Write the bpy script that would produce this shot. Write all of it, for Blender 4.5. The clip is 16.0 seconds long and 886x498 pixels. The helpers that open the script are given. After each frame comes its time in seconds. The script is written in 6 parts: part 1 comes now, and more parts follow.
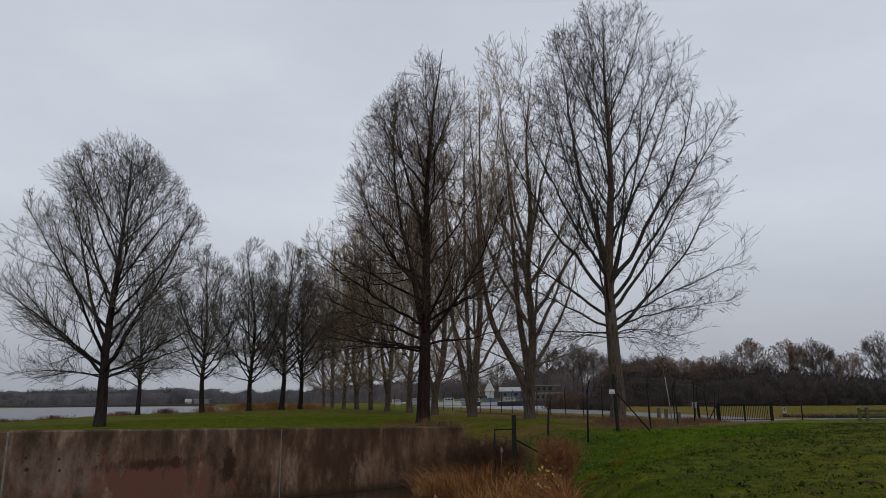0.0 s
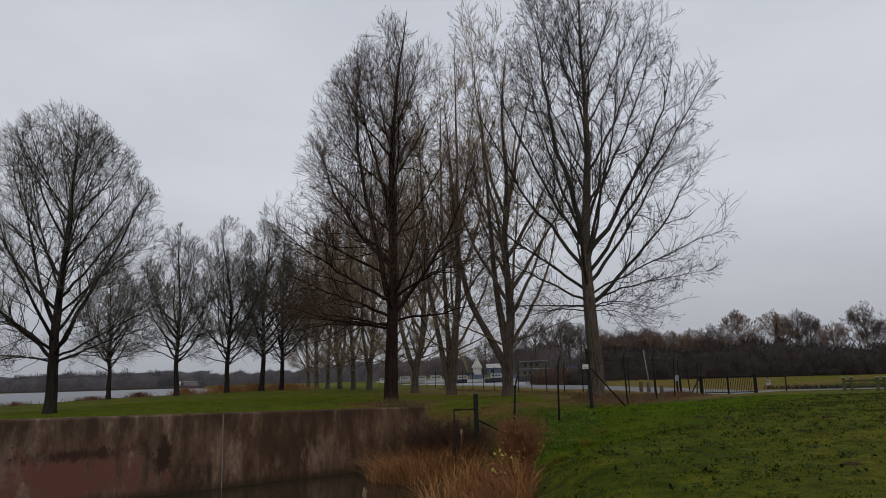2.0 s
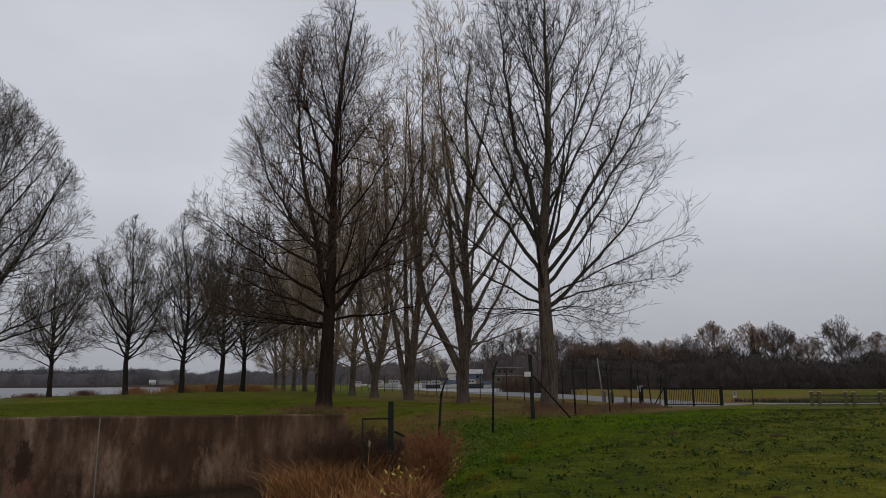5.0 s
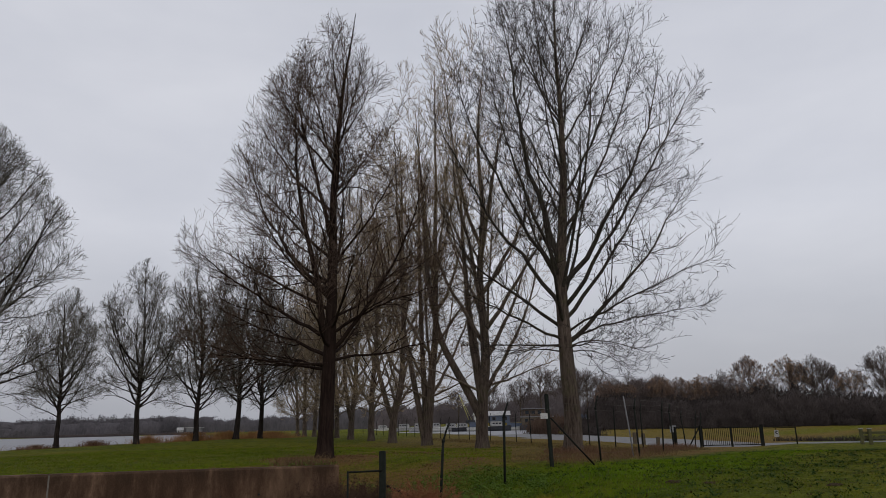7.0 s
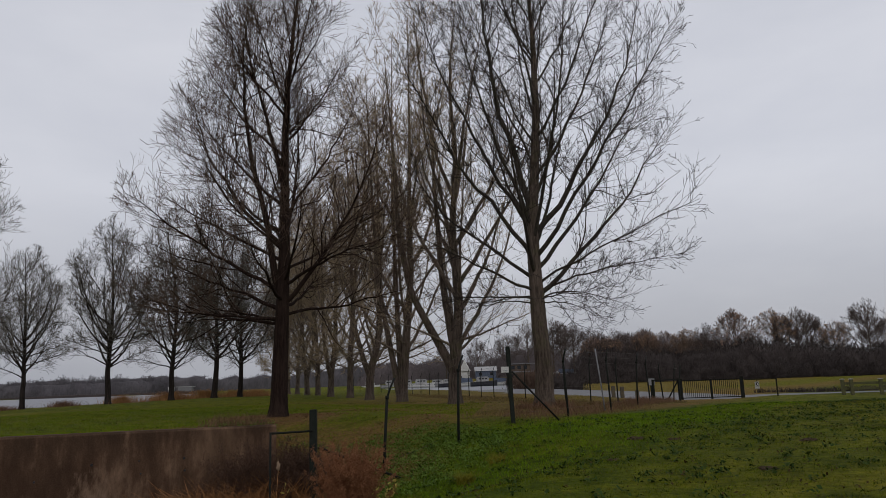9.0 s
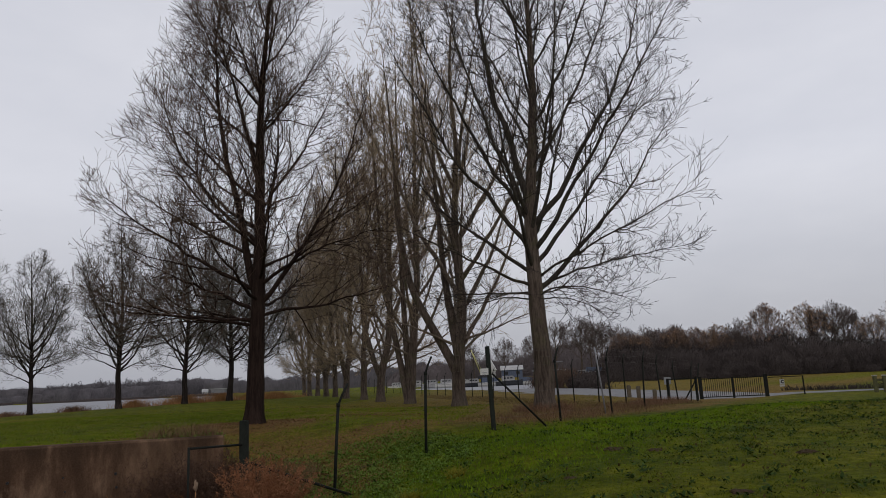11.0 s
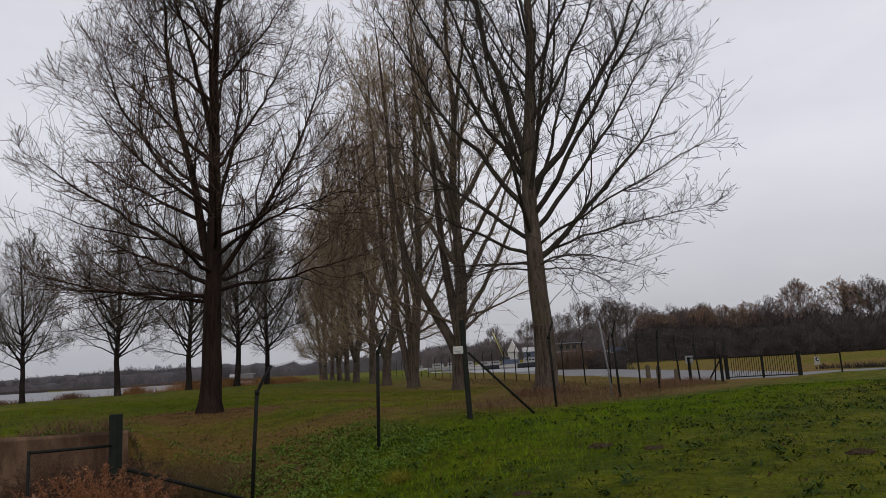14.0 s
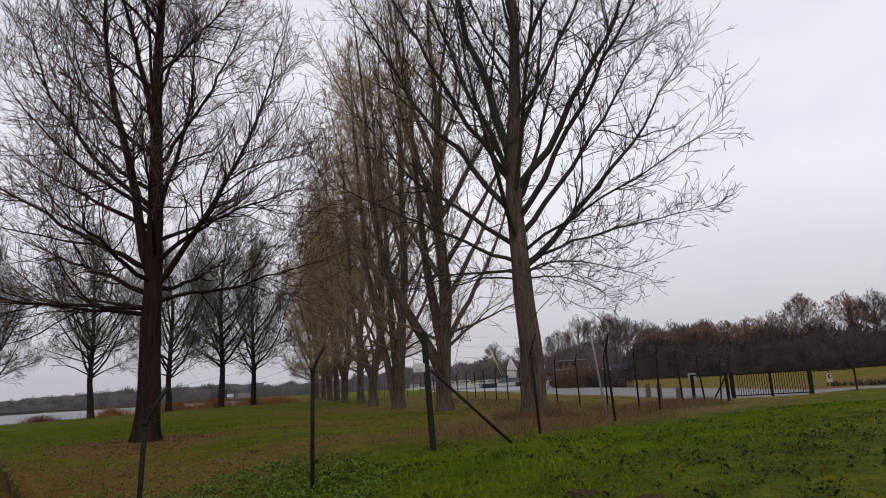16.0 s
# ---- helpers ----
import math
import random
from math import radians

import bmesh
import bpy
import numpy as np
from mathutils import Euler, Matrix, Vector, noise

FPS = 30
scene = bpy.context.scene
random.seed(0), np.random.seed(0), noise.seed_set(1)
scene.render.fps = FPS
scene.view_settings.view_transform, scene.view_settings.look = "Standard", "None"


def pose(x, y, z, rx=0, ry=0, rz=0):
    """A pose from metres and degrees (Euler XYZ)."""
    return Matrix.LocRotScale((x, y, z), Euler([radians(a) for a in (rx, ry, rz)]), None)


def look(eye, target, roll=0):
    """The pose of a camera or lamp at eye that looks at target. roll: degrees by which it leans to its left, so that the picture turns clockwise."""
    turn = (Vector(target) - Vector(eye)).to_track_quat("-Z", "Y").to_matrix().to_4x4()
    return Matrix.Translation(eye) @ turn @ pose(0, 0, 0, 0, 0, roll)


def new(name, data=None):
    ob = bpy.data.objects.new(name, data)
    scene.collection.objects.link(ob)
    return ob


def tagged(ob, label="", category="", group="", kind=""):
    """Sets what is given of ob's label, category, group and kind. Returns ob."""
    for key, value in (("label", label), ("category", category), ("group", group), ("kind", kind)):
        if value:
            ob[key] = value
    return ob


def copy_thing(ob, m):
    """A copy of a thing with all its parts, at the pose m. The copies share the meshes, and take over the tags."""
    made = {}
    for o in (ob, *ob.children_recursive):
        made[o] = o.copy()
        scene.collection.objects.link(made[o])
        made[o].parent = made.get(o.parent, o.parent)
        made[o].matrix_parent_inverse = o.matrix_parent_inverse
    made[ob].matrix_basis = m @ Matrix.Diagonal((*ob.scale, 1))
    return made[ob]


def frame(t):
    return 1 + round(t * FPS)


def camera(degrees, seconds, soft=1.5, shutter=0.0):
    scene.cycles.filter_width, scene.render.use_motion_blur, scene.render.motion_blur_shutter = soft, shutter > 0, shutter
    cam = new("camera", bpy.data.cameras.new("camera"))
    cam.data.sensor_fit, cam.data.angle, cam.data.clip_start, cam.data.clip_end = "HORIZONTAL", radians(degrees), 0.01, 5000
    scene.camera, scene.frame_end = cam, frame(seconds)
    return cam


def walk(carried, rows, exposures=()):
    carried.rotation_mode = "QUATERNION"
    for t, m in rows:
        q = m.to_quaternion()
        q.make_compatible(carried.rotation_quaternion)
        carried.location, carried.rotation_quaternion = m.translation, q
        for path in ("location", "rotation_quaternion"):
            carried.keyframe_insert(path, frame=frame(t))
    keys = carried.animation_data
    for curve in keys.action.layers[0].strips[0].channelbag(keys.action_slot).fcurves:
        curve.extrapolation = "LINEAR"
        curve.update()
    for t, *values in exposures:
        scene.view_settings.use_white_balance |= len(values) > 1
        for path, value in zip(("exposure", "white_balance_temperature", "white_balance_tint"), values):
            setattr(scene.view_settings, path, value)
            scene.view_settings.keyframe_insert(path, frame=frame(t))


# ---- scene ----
cam = camera(64.2, 16.0, soft=0.6)
PATH = [
    (0, (0.667, -0.867, 1.181), (0.494, 1.081, 1.6), -0.6),
    (0.5, (0.745, -0.423, 1.155), (0.578, 1.514, 1.627), 0.9),
    (1, (0.904, 0.077, 1.164), (0.747, 2.03, 1.567), 0.8),
    (1.5, (1.255, 0.619, 1.183), (1.12, 2.583, 1.535), -0.1),
    (2, (1.618, 1.048, 1.206), (1.473, 3.011, 1.564), -1.7),
    (2.5, (1.887, 1.516, 1.211), (1.659, 3.466, 1.591), -3.2),
    (3, (2.187, 1.997, 1.193), (2.014, 3.953, 1.574), -1.3),
    (5.5, (3.627, 4.032, 1.198), (3.544, 5.997, 1.56), -0.9),
    (6, (3.771, 4.754, 1.197), (3.666, 6.721, 1.548), -3.1),
    (6.5, (3.877, 5.409, 1.236), (3.82, 7.349, 1.72), -2.4),
    (7, (4.077, 5.908, 1.253), (3.906, 7.842, 1.737), -1.4),
    (7.5, (4.288, 6.389, 1.226), (4.068, 8.318, 1.709), -1.3),
    (8, (4.489, 6.874, 1.212), (4.236, 8.809, 1.648), -1.3),
    (8.5, (4.725, 7.423, 1.192), (4.513, 9.377, 1.56), -1.9),
    (9, (5.122, 8.003, 1.189), (4.973, 9.963, 1.556), -2.1),
    (11.5, (6.979, 10.568, 1.25), (6.734, 12.519, 1.617), -2.8),
    (12, (7.152, 11.162, 1.222), (6.914, 13.119, 1.563), -2.6),
    (12.5, (7.372, 11.761, 1.196), (7.016, 13.706, 1.495), -2.7),
    (13, (7.541, 12.39, 1.165), (7.183, 14.326, 1.514), -2.0),
    (13.5, (7.686, 13.068, 1.13), (7.394, 15.015, 1.482), -3.0),
    (14, (7.807, 13.751, 1.106), (7.498, 15.699, 1.432), -3.4),
    (14.5, (7.973, 14.451, 1.05), (7.599, 16.396, 1.328), -2.5),
    (15, (8.063, 15.211, 1.063), (7.739, 17.168, 1.32), -3.3),
    (15.5, (8.203, 15.966, 1.077), (7.905, 17.913, 1.426), -5.5),
    (16, (8.23, 16.668, 1.098), (7.925, 18.609, 1.474), -3.7),
]
LIGHT = [(0, -0.06, 6400, 10), (1, -0.2, 6450, 10), (2, -0.06, 6550, 10), (3, -0.06, 6580, 10), (6, -0.12, 6600, 12), (7, -0.03, 6600, 12), (8, -0.1, 6600, 12), (9, -0.04, 6600, 12), (12.5, 0.1, 6700, 13), (14.5, 0.23, 6750, 13), (15.2, 0.34, 6750, 14), (16, 0.38, 6780, 15)]
walk(cam, [(t, look(eye, target, roll)) for t, eye, target, roll in PATH], LIGHT)

# ---- world, sun, exposure ----
world = bpy.data.worlds.new("overcast_sky")
scene.world = world
world.use_nodes = True
wn, wl = world.node_tree.nodes, world.node_tree.links
wn.clear()
w_out = wn.new("ShaderNodeOutputWorld")
w_bg = wn.new("ShaderNodeBackground")
w_bg.inputs["Strength"].default_value = 0.1
w_sky = wn.new("ShaderNodeTexSky")
w_sky.sky_type, w_sky.sun_disc = "NISHITA", False
w_sky.sun_elevation, w_sky.sun_rotation = radians(22), radians(200)
w_sky.air_density, w_sky.dust_density = 1.0, 4.0
w_tc = wn.new("ShaderNodeTexCoord")
w_map = wn.new("ShaderNodeMapping")
w_map.inputs["Scale"].default_value = (1.0, 1.0, 2.6)
w_noise = wn.new("ShaderNodeTexNoise")
w_noise.inputs["Scale"].default_value = 1.7
w_noise.inputs["Detail"].default_value = 5.0
w_noise.inputs["Roughness"].default_value = 0.55
w_ramp = wn.new("ShaderNodeValToRGB")
w_ramp.color_ramp.elements[0].position, w_ramp.color_ramp.elements[1].position = 0.3, 0.72
w_ramp.color_ramp.elements[0].color = (5.55, 5.88, 6.62, 1)
w_ramp.color_ramp.elements[1].color = (7.0, 7.28, 7.9, 1)
w_mix = wn.new("ShaderNodeMixRGB")
w_mix.inputs["Fac"].default_value = 0.93
wl.new(w_tc.outputs["Generated"], w_map.inputs["Vector"])
wl.new(w_map.outputs["Vector"], w_noise.inputs["Vector"])
wl.new(w_noise.outputs["Fac"], w_ramp.inputs["Fac"])
wl.new(w_sky.outputs["Color"], w_mix.inputs["Color1"])
wl.new(w_ramp.outputs["Color"], w_mix.inputs["Color2"])
w_sep = wn.new("ShaderNodeSeparateXYZ")
wl.new(w_tc.outputs["Generated"], w_sep.inputs[0])
w_low = wn.new("ShaderNodeMapRange")
w_low.inputs["From Min"].default_value, w_low.inputs["From Max"].default_value = 0.0, 0.26
w_low.inputs["To Min"].default_value, w_low.inputs["To Max"].default_value = 0.64, 1.0
wl.new(w_sep.outputs["Z"], w_low.inputs["Value"])
w_dim = wn.new("ShaderNodeMixRGB")
w_dim.blend_type = "MULTIPLY"
w_dim.inputs["Fac"].default_value = 1.0
wl.new(w_mix.outputs["Color"], w_dim.inputs["Color1"])
wl.new(w_low.outputs[0], w_dim.inputs["Color2"])
wl.new(w_dim.outputs["Color"], w_bg.inputs["Color"])
wl.new(w_bg.outputs["Background"], w_out.inputs["Surface"])
sun_data = bpy.data.lights.new("sun", "SUN")
sun_data.energy, sun_data.angle, sun_data.color = 0.5, radians(40), (1.0, 0.96, 0.9)
sun = new("sun", sun_data)
sun.matrix_world = look((40, -60, 60), (0, 0, 0))

# ---- materials ----


def material(name, rough=0.8, metal=0.0):
    m = bpy.data.materials.new(name)
    m.use_nodes = True
    b = m.node_tree.nodes["Principled BSDF"]
    b.inputs["Roughness"].default_value, b.inputs["Metallic"].default_value = rough, metal
    b.inputs["Specular IOR Level"].default_value = 0.3 if rough < 0.65 else 0.06
    return m, m.node_tree.nodes, m.node_tree.links, b


def noise_node(n, l, scale, detail=4.0, vector=None, rough=0.6):
    t = n.new("ShaderNodeTexNoise")
    t.inputs["Scale"].default_value, t.inputs["Detail"].default_value = scale, detail
    t.inputs["Roughness"].default_value = rough
    if vector is not None:
        l.new(vector, t.inputs["Vector"])
    return t.outputs["Fac"]


def ramp(n, l, fac, stops):
    r = n.new("ShaderNodeValToRGB")
    e = r.color_ramp.elements
    while len(e) < len(stops):
        e.new(0.5)
    for k, (p, c) in zip(e, stops):
        k.position, k.color = p, (*c, 1)
    l.new(fac, r.inputs["Fac"])
    return r.outputs["Color"]


def mix(n, l, fac, a, b, mode="MIX"):
    m = n.new("ShaderNodeMixRGB")
    m.blend_type = mode
    for key, v in (("Fac", fac), ("Color1", a), ("Color2", b)):
        if isinstance(v, (int, float)):
            m.inputs[key].default_value = v
        elif isinstance(v, tuple):
            m.inputs[key].default_value = (*v, 1)
        else:
            l.new(v, m.inputs[key])
    return m.outputs["Color"]


def bump(n, l, b, height, strength, distance):
    k = n.new("ShaderNodeBump")
    k.inputs["Strength"].default_value, k.inputs["Distance"].default_value = strength, distance
    l.new(height, k.inputs["Height"])
    l.new(k.outputs["Normal"], b.inputs["Normal"])


def coords(n, scale=(1, 1, 1), kind="Object"):
    t = n.new("ShaderNodeTexCoord")
    m = n.new("ShaderNodeMapping")
    m.inputs["Scale"].default_value = scale
    n.id_data.links.new(t.outputs[kind], m.inputs["Vector"])
    return m.outputs["Vector"]


def simple(name, dark, light, scale=8.0, rough=0.8, metal=0.0, stretch=(1, 1, 1), relief=0.3, depth=0.01, fine=None):
    m, n, l, b = material(name, rough, metal)
    v = coords(n, stretch)
    f = noise_node(n, l, scale, 5, v)
    g = noise_node(n, l, scale * 7, 3, v)
    c = ramp(n, l, f, [(0.3, dark), (0.7, light)])
    c = mix(n, l, 0.35, c, ramp(n, l, g, [(0.3, tuple(x * 0.5 for x in dark)), (0.75, tuple(min(1, x * 1.25) for x in light))]))
    l.new(c, b.inputs["Base Color"])
    if relief:
        bump(n, l, b, g if fine is None else f, relief, depth)
    return m


def bark(name, dark, light, moss=0.0):
    m, n, l, b = material(name, 0.92)
    v = coords(n, (5, 5, 0.6))
    f = noise_node(n, l, 2.2, 7, v, 0.75)
    g = noise_node(n, l, 0.9, 3, coords(n, (1, 1, 0.6)))
    c = ramp(n, l, f, [(0.4, dark), (0.6, light)])
    c = mix(n, l, 0.35, c, ramp(n, l, g, [(0.35, dark), (0.65, light)]))
    if moss:
        k = ramp(n, l, noise_node(n, l, 1.6, 4, coords(n)), [(0.5, (0, 0, 0)), (0.65, (moss, moss, moss))])
        c = mix(n, l, k, c, (0.075, 0.08, 0.03))
    l.new(c, b.inputs["Base Color"])
    bump(n, l, b, f, 1.0, 0.06)
    return m


BARK_POPLAR = bark("poplar_bark", (0.034, 0.026, 0.021), (0.148, 0.115, 0.094), 0.3)
BARK_WILLOW = bark("willow_bark", (0.014, 0.011, 0.01), (0.042, 0.034, 0.03))
BARK_DARK = bark("dark_bark", (0.013, 0.008, 0.0065), (0.038, 0.025, 0.02))
LIMB_POPLAR = bark("poplar_limb_bark", (0.025, 0.022, 0.019), (0.078, 0.066, 0.056), 0.2)
TWIG_POPLAR = simple("poplar_twig", (0.024, 0.019, 0.017), (0.058, 0.047, 0.041), 3, 0.8, relief=0)
LIMB_AVENUE = bark("avenue_limb_bark", (0.08, 0.063, 0.052), (0.21, 0.165, 0.133), 0.4)
TWIG_AVENUE = simple("avenue_twig", (0.18, 0.136, 0.09), (0.33, 0.255, 0.165), 2, 0.85, relief=0)
TWIG_WILLOW = simple("willow_twig", (0.062, 0.056, 0.048), (0.135, 0.122, 0.1), 3, 0.8, relief=0)
TWIG_DARK = simple("dark_twig", (0.05, 0.034, 0.026), (0.112, 0.077, 0.057), 3, 0.85, relief=0)
SCRUB_DARK = simple("dark_scrub", (0.031, 0.026, 0.025), (0.072, 0.06, 0.057), 0.5, 0.95, relief=0)
BANK_SCRUB = simple("brown_scrub", (0.06, 0.04, 0.031), (0.125, 0.085, 0.064), 0.7, 0.95, relief=0)
TWIG_FAR = simple("far_twig", (0.066, 0.052, 0.049), (0.135, 0.106, 0.097), 0.4, 0.95, relief=0)
LEAF_BROWN = simple("brown_leaves", (0.19, 0.11, 0.073), (0.37, 0.225, 0.15), 0.5, 0.8, relief=0)
LEAF_RUST = simple("rust_leaves", (0.25, 0.145, 0.08), (0.46, 0.28, 0.155), 0.5, 0.8, relief=0)
METAL_DARK = simple("weathered_post", (0.008, 0.009, 0.008), (0.024, 0.025, 0.022), 14, 0.8, 0.0)
METAL_GREEN = simple("green_post", (0.011, 0.013, 0.011), (0.026, 0.03, 0.025), 10, 0.7)
WIRE = simple("wire", (0.06, 0.055, 0.05), (0.13, 0.12, 0.11), 20, 0.6, 0.6, relief=0)
WOOD_GREY = simple("weathered_timber", (0.06, 0.05, 0.038), (0.16, 0.135, 0.1), 6, 0.85, stretch=(1, 6, 6))
BOAT_PALE = simple("dull_white_paint", (0.22, 0.22, 0.225), (0.42, 0.42, 0.415), 0.8, 0.6, relief=0)
WHITE = simple("white_paint", (0.42, 0.42, 0.4), (0.62, 0.62, 0.6), 6, 0.5, relief=0)
GREY_PANEL = simple("grey_panel", (0.17, 0.18, 0.19), (0.27, 0.28, 0.3), 6, 0.5, relief=0)
BLACK = simple("black_paint", (0.01, 0.01, 0.01), (0.02, 0.02, 0.02), 6, 0.5, relief=0)
YELLOW = simple("yellow_paint", (0.3, 0.28, 0.08), (0.42, 0.4, 0.14), 6, 0.5, relief=0)
BLUE = simple("blue_tarp", (0.055, 0.075, 0.115), (0.1, 0.125, 0.18), 3, 0.6, relief=0)
HULL_DARK = simple("dark_hull", (0.02, 0.022, 0.028), (0.05, 0.052, 0.06), 2, 0.5, relief=0)
ROOF_GREY = simple("grey_roof", (0.14, 0.14, 0.15), (0.24, 0.24, 0.25), 2, 0.8, relief=0)
BROWN_WALL = simple("brown_cladding", (0.06, 0.045, 0.035), (0.13, 0.1, 0.08), 1.2, 0.85, relief=0)
GLASS_DARK, *_, _b = material("dark_window", 0.12)
_b.inputs["Base Color"].default_value = (0.02, 0.024, 0.03, 1)
REED = simple("dry_reed", (0.1, 0.044, 0.017), (0.32, 0.15, 0.056), 3, 0.85, relief=0)
DEAD_GRASS = simple("dead_grass", (0.075, 0.055, 0.025), (0.17, 0.12, 0.055), 1.2, 0.9, relief=0)
ORANGE_REED = simple("orange_reed", (0.2, 0.1, 0.042), (0.4, 0.215, 0.09), 0.6, 0.9, relief=0)
REED_PALE = simple("pale_reed", (0.25, 0.118, 0.044), (0.5, 0.265, 0.115), 3, 0.85, relief=0)
RUST_SHRUB = simple("rust_shrub", (0.13, 0.055, 0.027), (0.335, 0.153, 0.078), 3, 0.85, relief=0)
BRAMBLE = simple("bramble", (0.04, 0.024, 0.017), (0.105, 0.062, 0.043), 3, 0.85, relief=0)
YELLOW_LEAF = simple("yellow_leaf", (0.3, 0.24, 0.04), (0.5, 0.42, 0.12), 3, 0.7, relief=0)
SEEDHEAD = simple("cattail_fluff", (0.16, 0.11, 0.075), (0.28, 0.2, 0.14), 9, 0.95)
WEED = simple("weed_leaf", (0.046, 0.092, 0.012), (0.125, 0.19, 0.036), 2, 0.9, relief=0)
BLADE = simple("grass_blade", (0.052, 0.086, 0.002), (0.13, 0.152, 0.007), 0.7, 0.85, relief=0)
LAWN_BLADE = simple("lawn_blade", (0.06, 0.112, 0.003), (0.15, 0.2, 0.01), 0.6, 0.8, relief=0)
LUSH = simple("lush_blade", (0.06, 0.128, 0.003), (0.155, 0.245, 0.007), 0.5, 0.7, relief=0)
PLANTLET = simple("dark_rosette", (0.014, 0.03, 0.006), (0.045, 0.075, 0.018), 1.5, 0.8, relief=0)
RED_STALK = simple("red_brown_stalk", (0.08, 0.044, 0.028), (0.2, 0.115, 0.072), 1.5, 0.9, relief=0)
TUFT = simple("tuft_blade", (0.018, 0.034, 0.004), (0.05, 0.072, 0.01), 0.9, 0.9, relief=0)
BLADE_DRY = simple("dry_grass_blade", (0.11, 0.1, 0.01), (0.2, 0.175, 0.022), 0.7, 0.8, relief=0)
DEAD_LEAF = simple("dead_leaf", (0.02, 0.014, 0.006), (0.07, 0.045, 0.018), 3, 0.8, relief=0)
SOIL = simple("molehill_soil", (0.032, 0.022, 0.014), (0.085, 0.058, 0.038), 20, 0.95, relief=0.8, depth=0.03)

# Ground: grass with dry patches, leaf litter and bare mud.
GROUND, n, l, b = material("meadow_ground", 0.9)
v = coords(n)
big = noise_node(n, l, 0.16, 5, v)
mid = noise_node(n, l, 1.3, 5, v)
fine = noise_node(n, l, 16, 4, v)
speck = noise_node(n, l, 4.5, 6, v, 0.75)
c = ramp(n, l, mid, [(0.3, (0.022, 0.04, 0.001)), (0.5, (0.048, 0.075, 0.002)), (0.7, (0.09, 0.106, 0.004))])
dry = ramp(n, l, mid, [(0.3, (0.062, 0.062, 0.003)), (0.5, (0.108, 0.106, 0.005)), (0.7, (0.165, 0.145, 0.011))])
ad = n.new("ShaderNodeAttribute")
ad.attribute_name = "dry"
dsum = n.new("ShaderNodeMath")
dsum.operation, dsum.use_clamp = "ADD", True
l.new(ad.outputs["Fac"], dsum.inputs[0])
l.new(ramp(n, l, big, [(0.42, (0, 0, 0)), (0.68, (0.6, 0.6, 0.6))]), dsum.inputs[1])
c = mix(n, l, dsum.outputs[0], c, dry)
c = mix(n, l, 0.75, c, mix(n, l, 1.0, c, ramp(n, l, noise_node(n, l, 4.2, 6, v, 0.75), [(0.34, (0.5, 0.52, 0.5)), (0.5, (1.0, 1.0, 1.0)), (0.68, (1.6, 1.5, 1.35))]), "MULTIPLY"))
at = n.new("ShaderNodeAttribute")
at.attribute_name = "litter"
lit = n.new("ShaderNodeMath")
lit.operation, lit.use_clamp = "MULTIPLY_ADD", True
l.new(at.outputs["Fac"], lit.inputs[0])
lit.inputs[1].default_value = 1.7
l.new(ramp(n, l, speck, [(0.3, (-0.0, -0.0, -0.0)), (0.7, (0.5, 0.5, 0.5))]), lit.inputs[2])
lit2 = n.new("ShaderNodeMath")
lit2.operation, lit2.use_clamp = "SUBTRACT", True
l.new(lit.outputs[0], lit2.inputs[0])
lit2.inputs[1].default_value = 0.42
brown = ramp(n, l, speck, [(0.3, (0.1, 0.046, 0.021)), (0.7, (0.275, 0.132, 0.064))])
c = mix(n, l, lit2.outputs[0], c, brown)
am = n.new("ShaderNodeAttribute")
am.attribute_name = "mud"
c = mix(n, l, am.outputs["Fac"], c, ramp(n, l, speck, [(0.3, (0.022, 0.016, 0.011)), (0.7, (0.06, 0.045, 0.028))]))
c = mix(n, l, ramp(n, l, speck, [(0.6, (0, 0, 0)), (0.72, (0.6, 0.6, 0.6))]), c, (0.03, 0.024, 0.012))
c = mix(n, l, 0.5, c, mix(n, l, 1.0, c, ramp(n, l, fine, [(0.3, (0.35, 0.35, 0.35)), (0.7, (1.5, 1.5, 1.4))]), "MULTIPLY"))
l.new(c, b.inputs["Base Color"])
turf = n.new("ShaderNodeMath")
turf.operation = "MULTIPLY_ADD"
l.new(speck, turf.inputs[0])
turf.inputs[1].default_value = 2.2
l.new(fine, turf.inputs[2])
bump(n, l, b, turf.outputs[0], 0.8, 0.08)

# Stained concrete of the basin wall.
CONCRETE, n, l, b = material("stained_concrete", 0.85)
v = coords(n)
streak = noise_node(n, l, 1.15, 7, coords(n, (1.3, 1.3, 0.42)), 0.7)
grain = noise_node(n, l, 30, 4, v)
c = ramp(n, l, streak, [(0.3, (0.03, 0.019, 0.012)), (0.44, (0.08, 0.056, 0.041)), (0.55, (0.15, 0.115, 0.09)), (0.68, (0.34, 0.29, 0.24))])


down = coords(n, (1.0, 1.0, 0.4))


